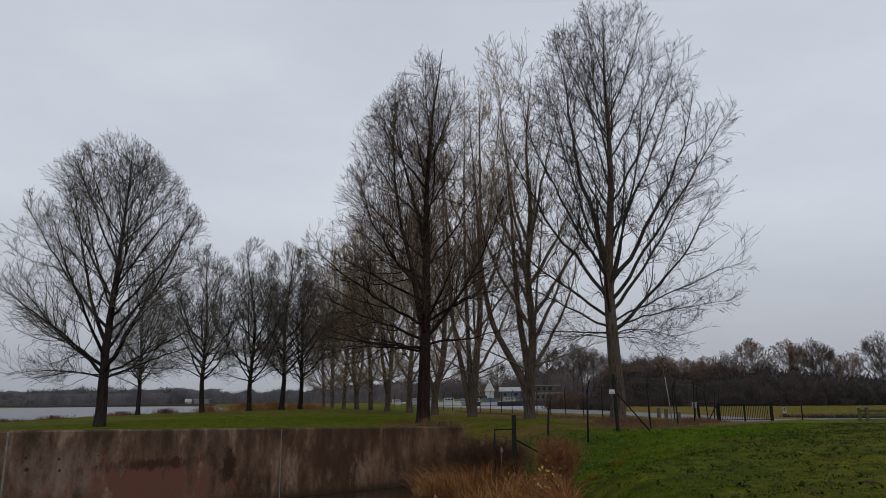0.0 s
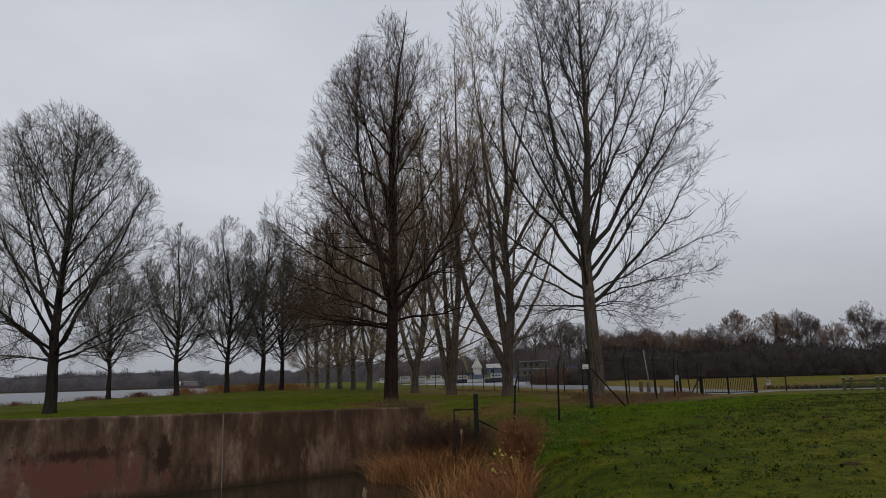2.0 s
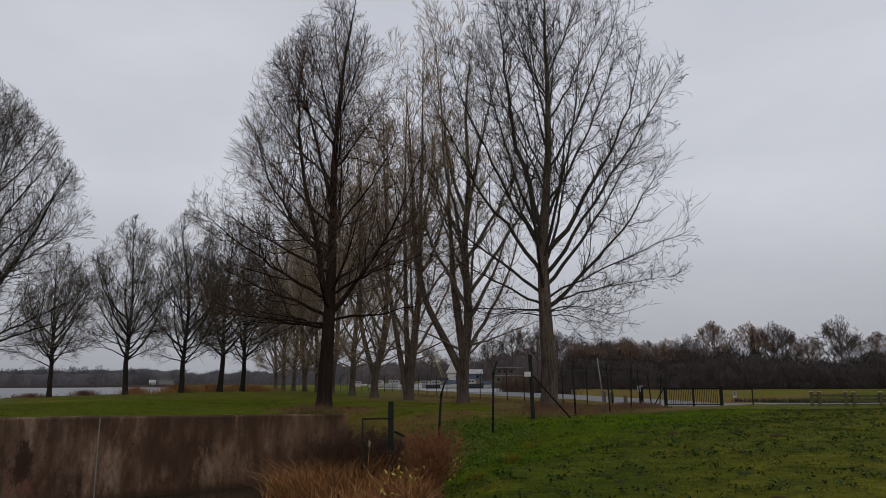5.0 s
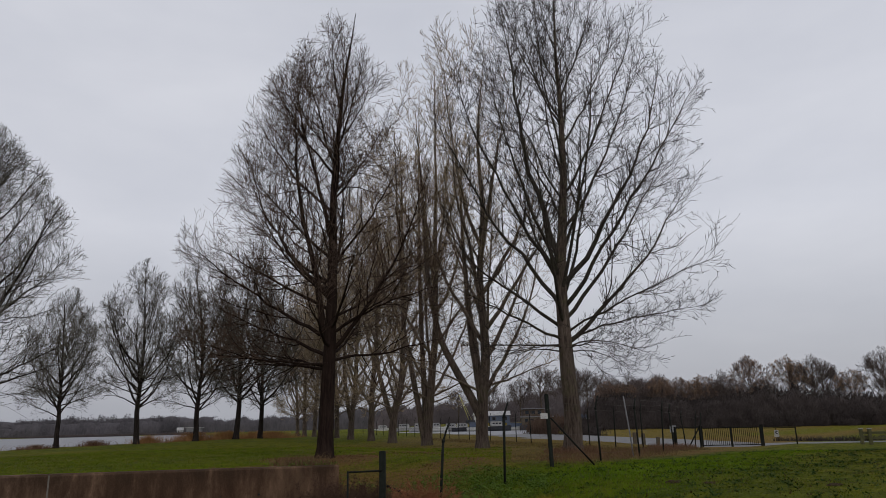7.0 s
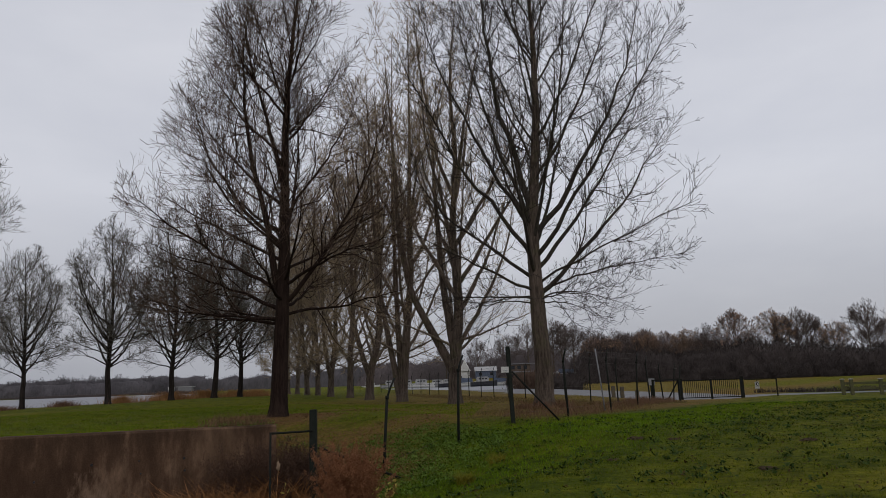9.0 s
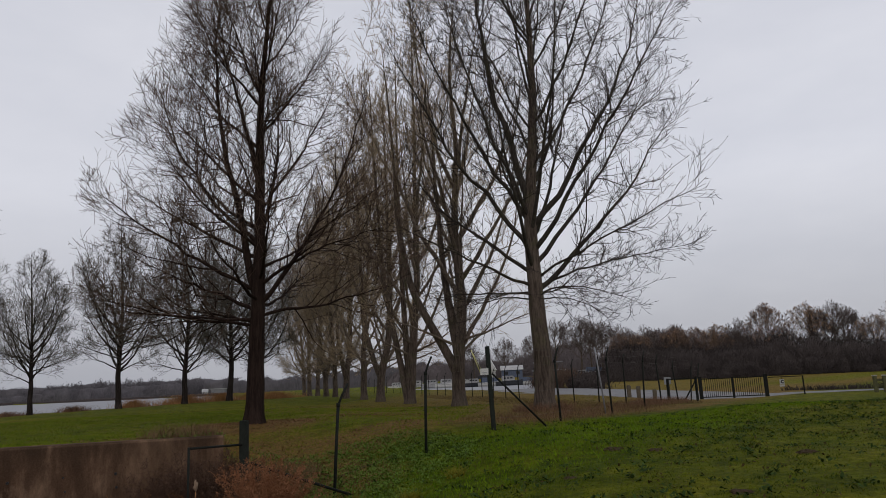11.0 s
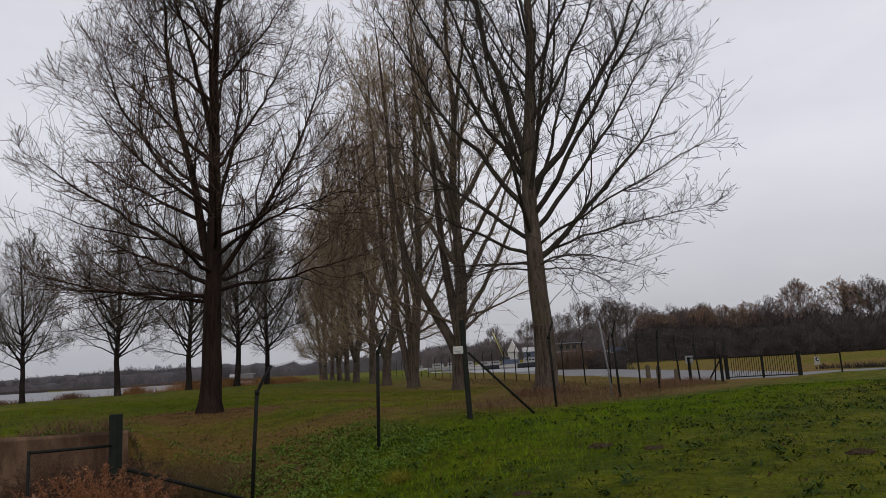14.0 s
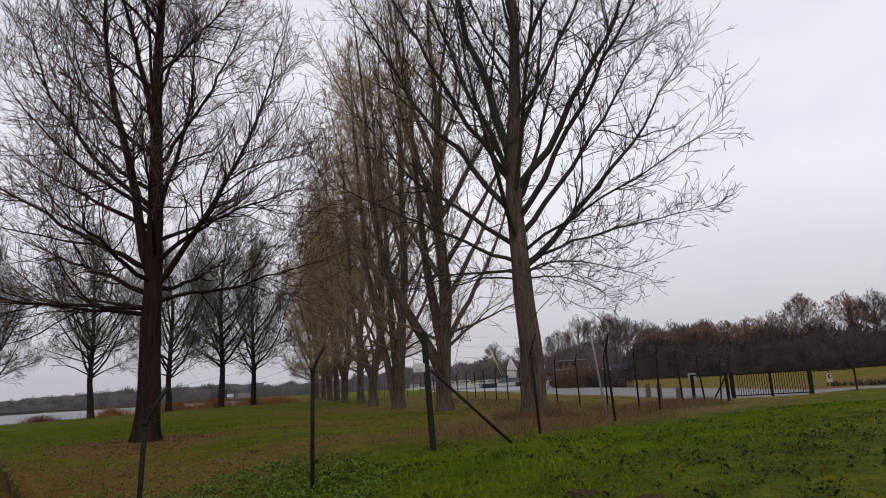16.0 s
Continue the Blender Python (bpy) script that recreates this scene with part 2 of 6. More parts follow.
def patch(n, l, v, at, size, wobble, soft):
    """A stain with a ragged edge about a place on the wall's face."""
    m = n.new("ShaderNodeMapping")
    m.inputs["Location"].default_value = (-at[0] / size[0], 0, -at[1] / size[1])
    m.inputs["Scale"].default_value = (1 / size[0], 0, 1 / size[1])
    l.new(v, m.inputs["Vector"])
    d = n.new("ShaderNodeVectorMath")
    d.operation = "LENGTH"
    l.new(m.outputs[0], d.inputs[0])
    s = n.new("ShaderNodeMath")
    s.operation = "MULTIPLY_ADD"
    l.new(noise_node(n, l, wobble * 2.2, 6, down, 0.72), s.inputs[0])
    s.inputs[1].default_value = 4.0
    l.new(d.outputs["Value"], s.inputs[2])
    r = n.new("ShaderNodeMapRange")
    r.inputs["From Min"].default_value, r.inputs["From Max"].default_value = 2.9, 2.9 - 2 * soft
    l.new(s.outputs[0], r.inputs["Value"])
    return r.outputs[0]


c = mix(n, l, patch(n, l, v, (2.6, -0.6), (3.0, 1.5), 0.8, 0.6), c, (0.055, 0.038, 0.028))
c = mix(n, l, patch(n, l, v, (-4.2, -1.1), (2.7, 0.95), 1.2, 0.2), c, (0.165, 0.082, 0.068))
c = mix(n, l, patch(n, l, v, (-3.9, -0.52), (1.7, 0.2), 1.2, 0.3), c, (0.045, 0.025, 0.02))
c = mix(n, l, patch(n, l, v, (-1.75, -0.75), (0.5, 0.6), 0.9, 0.2), c, (0.03, 0.018, 0.014))
c = mix(n, l, patch(n, l, v, (-0.5, -1.3), (0.7, 0.6), 1.6, 0.5), c, (0.038, 0.025, 0.019))
c = mix(n, l, patch(n, l, v, (0.34, -1.0), (0.36, 0.9), 2.2, 0.5), c, (0.33, 0.295, 0.26))
c = mix(n, l, patch(n, l, v, (3.1, -1.2), (0.6, 0.7), 2.6, 0.5), c, (0.32, 0.285, 0.25))
c = mix(n, l, patch(n, l, v, (1.75, -1.3), (0.22, 0.35), 2.6, 0.5), c, (0.2, 0.175, 0.15))
c = mix(n, l, patch(n, l, v, (6.1, -0.35), (1.4, 0.8), 1.2, 0.8), c, (0.24, 0.205, 0.16))
c = mix(n, l, patch(n, l, v, (-6.3, -0.6), (1.5, 1.0), 1.4, 0.7), c, (0.25, 0.232, 0.212))
sep = n.new("ShaderNodeSeparateXYZ")
l.new(v, sep.inputs[0])
# Grows darker and browner along +X across the joint.
x_ramp = n.new("ShaderNodeMapRange")
x_ramp.inputs["From Min"].default_value, x_ramp.inputs["From Max"].default_value = -2.2, 1.2
l.new(sep.outputs["X"], x_ramp.inputs["Value"])
c = mix(n, l, x_ramp.outputs[0], c, mix(n, l, 1.0, c, (0.76, 0.68, 0.61), "MULTIPLY"))
wet = n.new("ShaderNodeMapRange")
wet.inputs["From Min"].default_value, wet.inputs["From Max"].default_value = -1.82, -1.55
wet.inputs["To Min"].default_value, wet.inputs["To Max"].default_value = 0.85, 0.0
l.new(sep.outputs["Z"], wet.inputs["Value"])
c = mix(n, l, wet.outputs[0], c, (0.02, 0.016, 0.012))
rim = n.new("ShaderNodeMapRange")
rim.inputs["From Min"].default_value, rim.inputs["From Max"].default_value = -0.35, 0.25
rim.inputs["To Min"].default_value, rim.inputs["To Max"].default_value = 0.0, 0.55
l.new(sep.outputs["Z"], rim.inputs["Value"])
top = mix(n, l, 1.0, rim.outputs[0], ramp(n, l, streak, [(0.4, (0.9, 0.9, 0.9)), (0.6, (0.1, 0.1, 0.1))]), "MULTIPLY")
c = mix(n, l, top, c, (0.035, 0.03, 0.022))
c = mix(n, l, 0.2, c, ramp(n, l, grain, [(0.3, (0.03, 0.024, 0.02)), (0.7, (0.15, 0.13, 0.11))]))
c = mix(n, l, 1.0, c, (0.89, 0.735, 0.635), "MULTIPLY")
l.new(c, b.inputs["Base Color"])
bump(n, l, b, grain, 0.35, 0.01)


def water(name, colour, scale, strength, rough):
    m, n, l, b = material(name, rough)
    b.inputs["Base Color"].default_value = (*colour, 1)
    b.inputs["IOR"].default_value = 1.33
    b.inputs["Specular IOR Level"].default_value = 0.5
    v = coords(n, (1, 1.0, 1))
    bump(n, l, b, noise_node(n, l, scale, 4, v), strength, 0.1)
    return m


# The sky's pale reflection is put into this base colour; specular stays low.
LAKE = water("lake_water", (0.23, 0.233, 0.246), 2.2, 1.0, 0.5)
LAKE.node_tree.nodes["Principled BSDF"].inputs["Specular IOR Level"].default_value = 0.1
POND = water("basin_water", (0.028, 0.022, 0.014), 1.1, 0.12, 0.06)

WET_ROAD = simple("wet_concrete_road", (0.16, 0.16, 0.165), (0.225, 0.225, 0.23), 0.6, 0.95)

# ---- mesh helpers ----


def mesh_of(name, verts, faces, mat, attrs=()):
    me = bpy.data.meshes.new(name)
    verts = np.asarray(verts, dtype=np.float32).reshape(-1, 3)
    faces = np.asarray(faces, dtype=np.int32)
    k = faces.shape[1]
    me.vertices.add(len(verts))
    me.vertices.foreach_set("co", verts.ravel())
    me.loops.add(faces.size)
    me.loops.foreach_set("vertex_index", faces.ravel())
    me.polygons.add(len(faces))
    me.polygons.foreach_set("loop_start", np.arange(0, faces.size, k, dtype=np.int32))
    for key, values in attrs:
        a = me.attributes.new(key, "FLOAT", "POINT")
        a.data.foreach_set("value", np.asarray(values, dtype=np.float32))
    me.materials.append(mat)
    me.update(calc_edges=True)
    me.polygons.foreach_set("use_smooth", np.ones(len(faces), dtype=bool))
    return me


def part(name, bm, mat, parent=None, label=""):
    """Links a bmesh or a mesh as one object under its thing."""
    if isinstance(bm, bmesh.types.BMesh):
        me = bpy.data.meshes.new(name)
        bm.to_mesh(me)
        bm.free()
        me.materials.append(mat)
    else:
        me = bm
    ob = new(name, me)
    ob.parent = parent
    return tagged(ob, label)


def thing(name, at, label, category, group="", turn=0.0):
    ob = new(name)
    ob.empty_display_size = 0.2
    ob.matrix_world = pose(*at, 0, 0, turn)
    return tagged(ob, label, category, group)


def box(bm, size, at=(0, 0, 0), bevel=0.0, m=None):
    r = bmesh.ops.create_cube(bm, size=1.0, matrix=(m or Matrix()) @ Matrix.Translation(at) @ Matrix.Diagonal((*size, 1)))
    if bevel:
        es = {e for v in r["verts"] for e in v.link_edges}
        bmesh.ops.bevel(bm, geom=list(es), offset=bevel, segments=2, affect="EDGES")
    return bm


def one_box(size, at=(0, 0, 0), bevel=0.0, m=None):
    return box(bmesh.new(), size, at, bevel, m)


def tubes(P, R, sides):
    """Verts and quads of many tubes at once: P (N, K, 3), R (N, K)."""
    P, R = np.asarray(P, float), np.asarray(R, float)
    N, K, _ = P.shape
    T = np.gradient(P, axis=1)
    T /= np.linalg.norm(T, axis=2, keepdims=True) + 1e-9
    ref = np.where(np.abs(T[:, :1, 2:3]) > 0.8, np.array([1.0, 0, 0]), np.array([0, 0, 1.0]))
    A = np.cross(T, np.broadcast_to(ref, T.shape))
    A /= np.linalg.norm(A, axis=2, keepdims=True) + 1e-9
    B = np.cross(T, A)
    a = np.arange(sides) * 2 * math.pi / sides
    V = P[:, :, None] + R[:, :, None, None] * (np.cos(a)[:, None] * A[:, :, None] + np.sin(a)[:, None] * B[:, :, None])
    i = np.arange(N * K).reshape(N, K) * sides
    s = np.arange(sides)
    q = np.stack([i[:, :-1, None] + s, i[:, :-1, None] + (s + 1) % sides, i[:, 1:, None] + (s + 1) % sides, i[:, 1:, None] + s], axis=-1)
    return V.reshape(-1, 3), q.reshape(-1, 4)


def merged(*pieces):
    vs, fs, k = [], [], 0
    for v, f in pieces:
        vs.append(v)
        fs.append(f + k)
        k += len(v)
    return np.concatenate(vs), np.concatenate(fs)


def smooth(x):
    x = np.clip(x, 0, 1)
    return x * x * (3 - 2 * x)


# ---- lie of the land ----
WALL_J, WALL_U, WALL_V = np.array([-6.7, 22.2]), np.array([0.743, 0.669]), np.array([0.669, -0.743])
WALL_END = 7.6
POND_Z, LAKE_Z = -1.82, -1.1
SHORE = np.array([(-16, -14), (-4.5, -6), (-2.4, 0), (-0.8, 6), (0.5, 11), (1.2, 15), (1.1, 19), (0.1, 21.6), (-1.6, 24.0), (-2.7, 25.8)], float)
BASIN = np.concatenate([SHORE, np.array([(-3.0, 26.2), (-20.9, 10.1), (-34, -2)])])
LAKE_EDGE = np.array([(-70, -300), (-38, -10), (-37, 30), (-39, 50), (-40, 66), (-36, 80), (-34, 100), (-38, 125), (-62, 180), (-170, 430), (-240, 520)], float)
LAKE_POLY = np.concatenate([LAKE_EDGE, np.array([(-1600, 560), (-1600, -300)])])
CANAL_POLY = np.array([(-1.2, 112), (-4, 123), (-14, 150), (-30, 184), (-48, 214), (-36, 222), (-14, 182), (-4, 177), (10.6, 174), (10.2, 140), (7.6, 112)], float)
ROAD_POLY = np.array([(22.4, 60.2), (19.3, 59.3), (14.2, 62), (10.4, 70), (6.2, 82), (1.2, 101), (-1.0, 110.5), (7.4, 110.5), (9.2, 103), (12.4, 94), (15.4, 86.5), (18.6, 79), (22.2, 70), (24.2, 63.6)], float)
SIDE_ROAD_POLY = np.array([(21.0, 65.2), (22.4, 61.6), (28, 63.6), (40, 62.5), (90, 55), (90, 56.6), (40, 64.1), (27, 65.6)], float)
CANAL_Z, ROAD_Z = -0.28, -0.27


def polyline_distance(x, y, pts, closed=False):
    d = np.full(np.shape(x), 1e9)
    q = np.roll(pts, -1, axis=0) if closed else pts[1:]
    for a, e in zip(pts, q):
        w = e - a
        t = np.clip(((x - a[0]) * w[0] + (y - a[1]) * w[1]) / (w @ w), 0, 1)
        d = np.minimum(d, np.hypot(x - a[0] - t * w[0], y - a[1] - t * w[1]))
    return d


def inside(x, y, poly):
    r = np.zeros(np.shape(x), bool)
    for a, e in zip(poly, np.roll(poly, -1, axis=0)):
        if a[1] != e[1]:
            r ^= ((a[1] > y) != (e[1] > y)) & (x < (e[0] - a[0]) * (y - a[1]) / (e[1] - a[1]) + a[0])
    return r


def wall_top(s):
    return 0.35 - 0.022 * s


def road_level(y):
    """The road falls from the harbour to the gate."""
    return ROAD_Z - 0.47 * np.clip((97 - np.asarray(y, float)) / 33, 0, 1)


def land(x, y):
    """Height of the ground, and how much litter and mud lies on it."""
    x, y = np.asarray(x, float), np.asarray(y, float)
    dl = (x - 0.8) * -0.835 + (y - 24.1) * 0.55
    q = (x - 7.3) * -0.888 + (y - 43.7) * -0.46
    lawn = -0.24 + 0.28 * smooth((q - 1) / 10) + 0.2 * smooth((dl - 35) / 25)
    near = -0.48 + 0.18 * smooth((y - 17) / 15) + 0.12 * np.sin(x * 0.31 + 1.0) * np.sin(y * 0.23) * smooth((x - 6) / 8)
    base = near + (lawn - near) * smooth((dl + 1) / 4)
    base = base - 0.42 * smooth((y - 38) / 18) * smooth((x - 10) / 7)
    base = base + 1.5 * smooth((y - 176) / 6) * smooth((70 - x) / 25) * smooth((x + 42) / 20) * smooth((420 - y) / 60)
    rough = 0.016 * np.sin(x * 1.7 + 0.6 * np.sin(y * 1.1)) * np.sin(y * 1.4 + 0.7 * np.sin(x * 0.9)) + 0.004 * np.sin(x * 4.3 + y * 1.9) * np.sin(y * 3.7 - x * 2.2)
    base = base + rough
    ds = polyline_distance(x, y, SHORE)
    wide = 3.0 + 7.6 * smooth((y - 17) / 9)
    bank = -1.9 + (base + 1.9) * smooth(ds / wide + 0.06)
    bank = np.where(inside(x, y, BASIN), -1.95 - 0.5 * np.minimum(ds, 1), bank)
    s = (x - WALL_J[0]) * WALL_U[0] + (y - WALL_J[1]) * WALL_U[1]
    d = (x - WALL_J[0]) * WALL_V[0] + (y - WALL_J[1]) * WALL_V[1]
    behind = lawn + (wall_top(s) - 0.03 - lawn) * smooth(1 - (-d) / 7) + rough * 0.4
    k = smooth((s - WALL_END) / 3.0)
    k = np.maximum(k, smooth((d + 3.2) / 3.0) * smooth((s - WALL_END) / 0.7))
    h = np.where(d < -0.2, behind + (bank - behind) * k, bank)
    rz = road_level(y) + 0.31
    for poly, z, w in ((LAKE_POLY, LAKE_Z, 5.0), (CANAL_POLY, CANAL_Z, 1.5), (ROAD_POLY, rz, 1.5), (SIDE_ROAD_POLY, rz, 1.5)):
        e = polyline_distance(x, y, poly, True)
        h = np.where(inside(x, y, poly), z - 0.35 - (0.02 if z is rz else 0.4) * np.minimum(e / 3, 1), (z - 0.35) + (h - z + 0.35) * smooth(e / w + 0.1))
    m_dist = np.hypot(x + 3.55, y - 35.8)
    litter = 0.85 * smooth(1 - (m_dist - 0.6) / 3.6)
    litter = np.maximum(litter, 0.4 * smooth(1 - np.abs(dl - 3.5) / 5) * smooth((x - 3) / 5))
    litter = np.maximum(litter, 0.42 * smooth(1 - np.abs(dl - 3.2) / 3) * smooth((d + 14) / 6))
    litter = np.maximum(litter, 0.3 * smooth((dl - 9) / 8) * smooth((y - 40) / 10) * smooth((x + 14) / 8))
    litter = np.maximum(litter, 0.5 * smooth(1 - np.abs(d + 2.0) / 2.5) * smooth((s - 1) / 4) * (dl > -1))
    litter = np.maximum(litter, 0.75 * smooth(1.3 - np.hypot((x - 0.2) / 3.4, (y - 27.3) / 2.6)))
    litter = np.maximum(litter, 0.4 * smooth(1.2 - np.hypot((x + 1.8) / 3.8, (y - 31) / 3.8)))
    litter = np.maximum(litter, 0.37 * smooth((dl - 0.5) / 4) * smooth((x + 7) / 6) * smooth((y - 33) / 8) * smooth((100 - y) / 20))
    mud = np.where(d > -0.2, smooth(1 - (ds - 0.3) / 1.7), 0) * 0.9
    mud = np.where(inside(x, y, BASIN), 1, mud)
    return h, litter, mud


def dryness(x, y):
    """Yellowed turf: little beside the fence, more out on the meadow and over the lawn."""
    dl = (x - 0.8) * -0.835 + (y - 24.1) * 0.55
    return np.clip(0.55 * smooth((-dl - 5) / 9) + 0.38 * smooth((dl - 1) / 5) + 0.4 * smooth((x - 12) / 6) * smooth((y - 28) / 10), 0, 0.9)


def ground_z(x, y):
    return float(land(np.array([x]), np.array([y]))[0][0])


def axis(lo, hi, step, far_lo, far_hi, grow=1.22):
    mid_part = list(np.arange(lo, hi + step / 2, step))
    a, w = [lo], step
    while a[-1] > far_lo:
        w *= grow
        a.append(a[-1] - w)
    c, w = [mid_part[-1]], step
    while c[-1] < far_hi:
        w *= grow
        c.append(c[-1] + w)
    return np.array(a[:0:-1] + mid_part + c[1:])


gs = axis(-14, 26, 0.4, -2600, 2600, 1.14)
gd = axis(-28, 22, 0.4, -2600, 2600, 1.14)
gd = np.sort(np.concatenate([gd[(np.abs(gd + 0.2) > 0.25)], [-0.28, -0.12]]))
S, D = np.meshgrid(gs, gd, indexing="ij")
X = WALL_J[0] + S * WALL_U[0] + D * WALL_V[0]
Y = WALL_J[1] + S * WALL_U[1] + D * WALL_V[1]
Z, lit_v, mud_v = land(X, Y)
idx = np.arange(S.size).reshape(S.shape)
quads = np.stack([idx[:-1, :-1], idx[:-1, 1:], idx[1:, 1:], idx[1:, :-1]], -1).reshape(-1, 4)
ground = new("ground", mesh_of("ground", np.stack([X, Y, Z], -1), quads, GROUND, [("litter", lit_v.ravel()), ("mud", mud_v.ravel()), ("dry", dryness(X, Y).ravel())]))
tagged(ground, "damp winter grass with dead leaves and muddy banks", "ground", kind="structure")


def sheet(name, poly, z, mat, label):
    bm = bmesh.new()
    bm.faces.new([bm.verts.new((x, y, z if np.isscalar(z) else z[i])) for i, (x, y) in enumerate(poly)])
    bmesh.ops.triangulate(bm, faces=bm.faces[:])
    for f in bm.faces:
        if f.normal.z < 0:
            f.normal_flip()
    ob = part(name, bm, mat)
    return tagged(ob, label, "water", kind="structure")


def grown(poly, k):
    """The polygon pushed outward by k metres, so that the bank covers the sheet's edge."""
    c = []
    m = len(poly)
    area = sum(poly[i - 1][0] * poly[i][1] - poly[i][0] * poly[i - 1][1] for i in range(m))
    for i in range(m):
        a, e = poly[i] - poly[i - 1], poly[(i + 1) % m] - poly[i]
        a, e = a / np.hypot(*a), e / np.hypot(*e)
        nrm = np.array([a[1] + e[1], -a[0] - e[0]]) * (1 if area > 0 else -1)
        c.append(poly[i] + k * nrm / max(np.hypot(*nrm), 0.3))
    return c


sheet("lake_water", grown(LAKE_POLY, 1.2), LAKE_Z, LAKE, "pale rippled lake water under a grey sky")
sheet("canal_water", grown(CANAL_POLY, 0.5), CANAL_Z, LAKE, "pale rippled harbour water beside the boats")
road = sheet("road", grown(ROAD_POLY, 0.2), [float(road_level(q[1])) for q in grown(ROAD_POLY, 0.2)], WET_ROAD, "pale wet concrete road leading through the gate")
tagged(road, category="road")
side_road = sheet("side_road", grown(SIDE_ROAD_POLY, 0.2), [float(road_level(q[1])) + 0.004 for q in grown(SIDE_ROAD_POLY, 0.2)], WET_ROAD, "pale wet side road beside the meadow")
tagged(side_road, category="road")
sheet("basin_water", [*[tuple(p) for p in SHORE + np.array([0.25, 0.0])], (-2.4, 26.4), (-21.5, 9.2), (-36, -2)], POND_Z, POND, "still dark brown water below the concrete wall")

# ---- concrete basin wall: two cast lengths with a joint ----
wall = thing("wall_basin", (*WALL_J, 0), "stained concrete basin wall with streaks and a vertical joint", "wall", turn=math.degrees(math.atan2(WALL_U[1], WALL_U[0])))
tagged(wall, kind="structure")


def wall_length(s0, s1):
    bm = bmesh.new()
    ring = []
    for s in (s0, s1):
        t = wall_top(s)
        ring.append([bm.verts.new((s, y, z)) for y, z in ((0, -3.2), (0, t - 0.05), (0.012, t - 0.03), (0.025, t - 0.025), (0.045, t), (0.38, t + 0.005), (0.4, t - 0.02), (0.4, -3.2))])
    k = len(ring[0])
    for i in range(k):
        bm.faces.new((ring[0][i], ring[1][i], ring[1][(i + 1) % k], ring[0][(i + 1) % k]))
    bm.faces.new(ring[0])
    bm.faces.new(ring[1][::-1])
    bmesh.ops.recalc_face_normals(bm, faces=bm.faces[:])
    return bm


CAP = simple("wall_cap", (0.1, 0.09, 0.075), (0.24, 0.22, 0.19), 5, 0.85)
part("wall_panel", wall_length(-7.64, -0.012), CONCRETE, wall)
part("wall_panel", wall_length(0.012, WALL_END), CONCRETE, wall)
part("wall_panel", wall_length(-26.0, -7.67), CONCRETE, wall)
part("joint_strip", one_box((0.034, 0.03, 3.5), (0, 0.008, -1.42)), CAP, wall, "pale joint sealant")
part("joint_strip", one_box((0.05, 0.03, 3.5), (-7.655, 0.008, -1.25)), CAP, wall, "pale joint sealant")
for i, s in enumerate((-7.18, -6.35, -5.4, -4.3, -3.4, -2.3, -1.2, 0.9, 1.9, 3.0, 4.1, 5.2)):
    for j, z in enumerate((-0.36, -0.66)):
        if (i * 3 + j * 2) % 5 == 4:
            continue
        r = (0.05, 0.058)[j] if i == 0 else (0.04 if i == 1 else 0.028 + 0.008 * math.sin(i * 3 + j))
        bm = bmesh.new()
        bmesh.ops.create_cone(bm, cap_ends=True, segments=12, radius1=r, radius2=r * 0.8, depth=0.02, matrix=pose(s + 0.05 * math.sin(i * 5 + j), -0.002, z - 0.02 * s + 0.03 * math.cos(i * 3), 90))
        part("tie_hole", bm, BLACK, wall)

# ---- trees ----


def unit(v):
    return v / (np.linalg.norm(v, axis=-1, keepdims=True) + 1e-9)


def grow(rng, start, way, length, K, up, wob):
    """Paths (N, K, 3) that start along way and bend upward (or down) as they go."""
    N = len(start)
    P = np.empty((N, K, 3))
    P[:, 0] = start
    d = unit(way)
    step = (length / (K - 1))[:, None]
    up = np.broadcast_to(up, (N,))[:, None]
    for k in range(1, K):
        d = unit(d + up * np.array([0, 0, 1.0]) / (K - 1) + rng.normal(0, wob, (N, 3)) / math.sqrt(K))
        P[:, k] = P[:, k - 1] + d * step
    return P


def sprout(rng, P, R, count, t0, t1, angle, length, K, up, wob, ratio, env, least):
    """Side shoots from parent paths, shortened where they would leave the crown's outline."""
    N, KP, _ = P.shape
    size = np.linalg.norm(np.diff(P, axis=1), axis=2).sum(1)
    who = rng.choice(N, count, p=size / size.sum())
    t = (t0 + (t1 - t0) * rng.uniform(0, 1, count) ** 0.72) * (KP - 1)
    i = np.minimum(t.astype(int), KP - 2)
    f = (t - i)[:, None]
    start = P[who, i] * (1 - f) + P[who, i + 1] * f
    tang = unit(P[who, i + 1] - P[who, i])
    side = unit(np.cross(tang, rng.normal(size=(count, 3))))
    a = np.radians(rng.uniform(*angle, count))[:, None]
    way = tang * np.cos(a) + side * np.sin(a)
    far = 1 - 0.45 * t / (KP - 1)
    L = rng.uniform(*length, count) * far
    for _ in range(4):
        tip = start + (way + np.array([0, 0, 0.35 * (up > 0)])) * L[:, None]
        out = env(tip) > 1
        L = np.where(out, L * 0.66, L)
    Q = grow(rng, start, way, L, K, up, wob)
    r0 = np.minimum((R[who, i] * (1 - f[:, 0]) + R[who, i + 1] * f[:, 0]) * ratio, 0.007 + L * 0.009)
    taper = np.linspace(1, 0.3, K) ** 1.1
    return Q, np.maximum(r0[:, None] * taper, least)


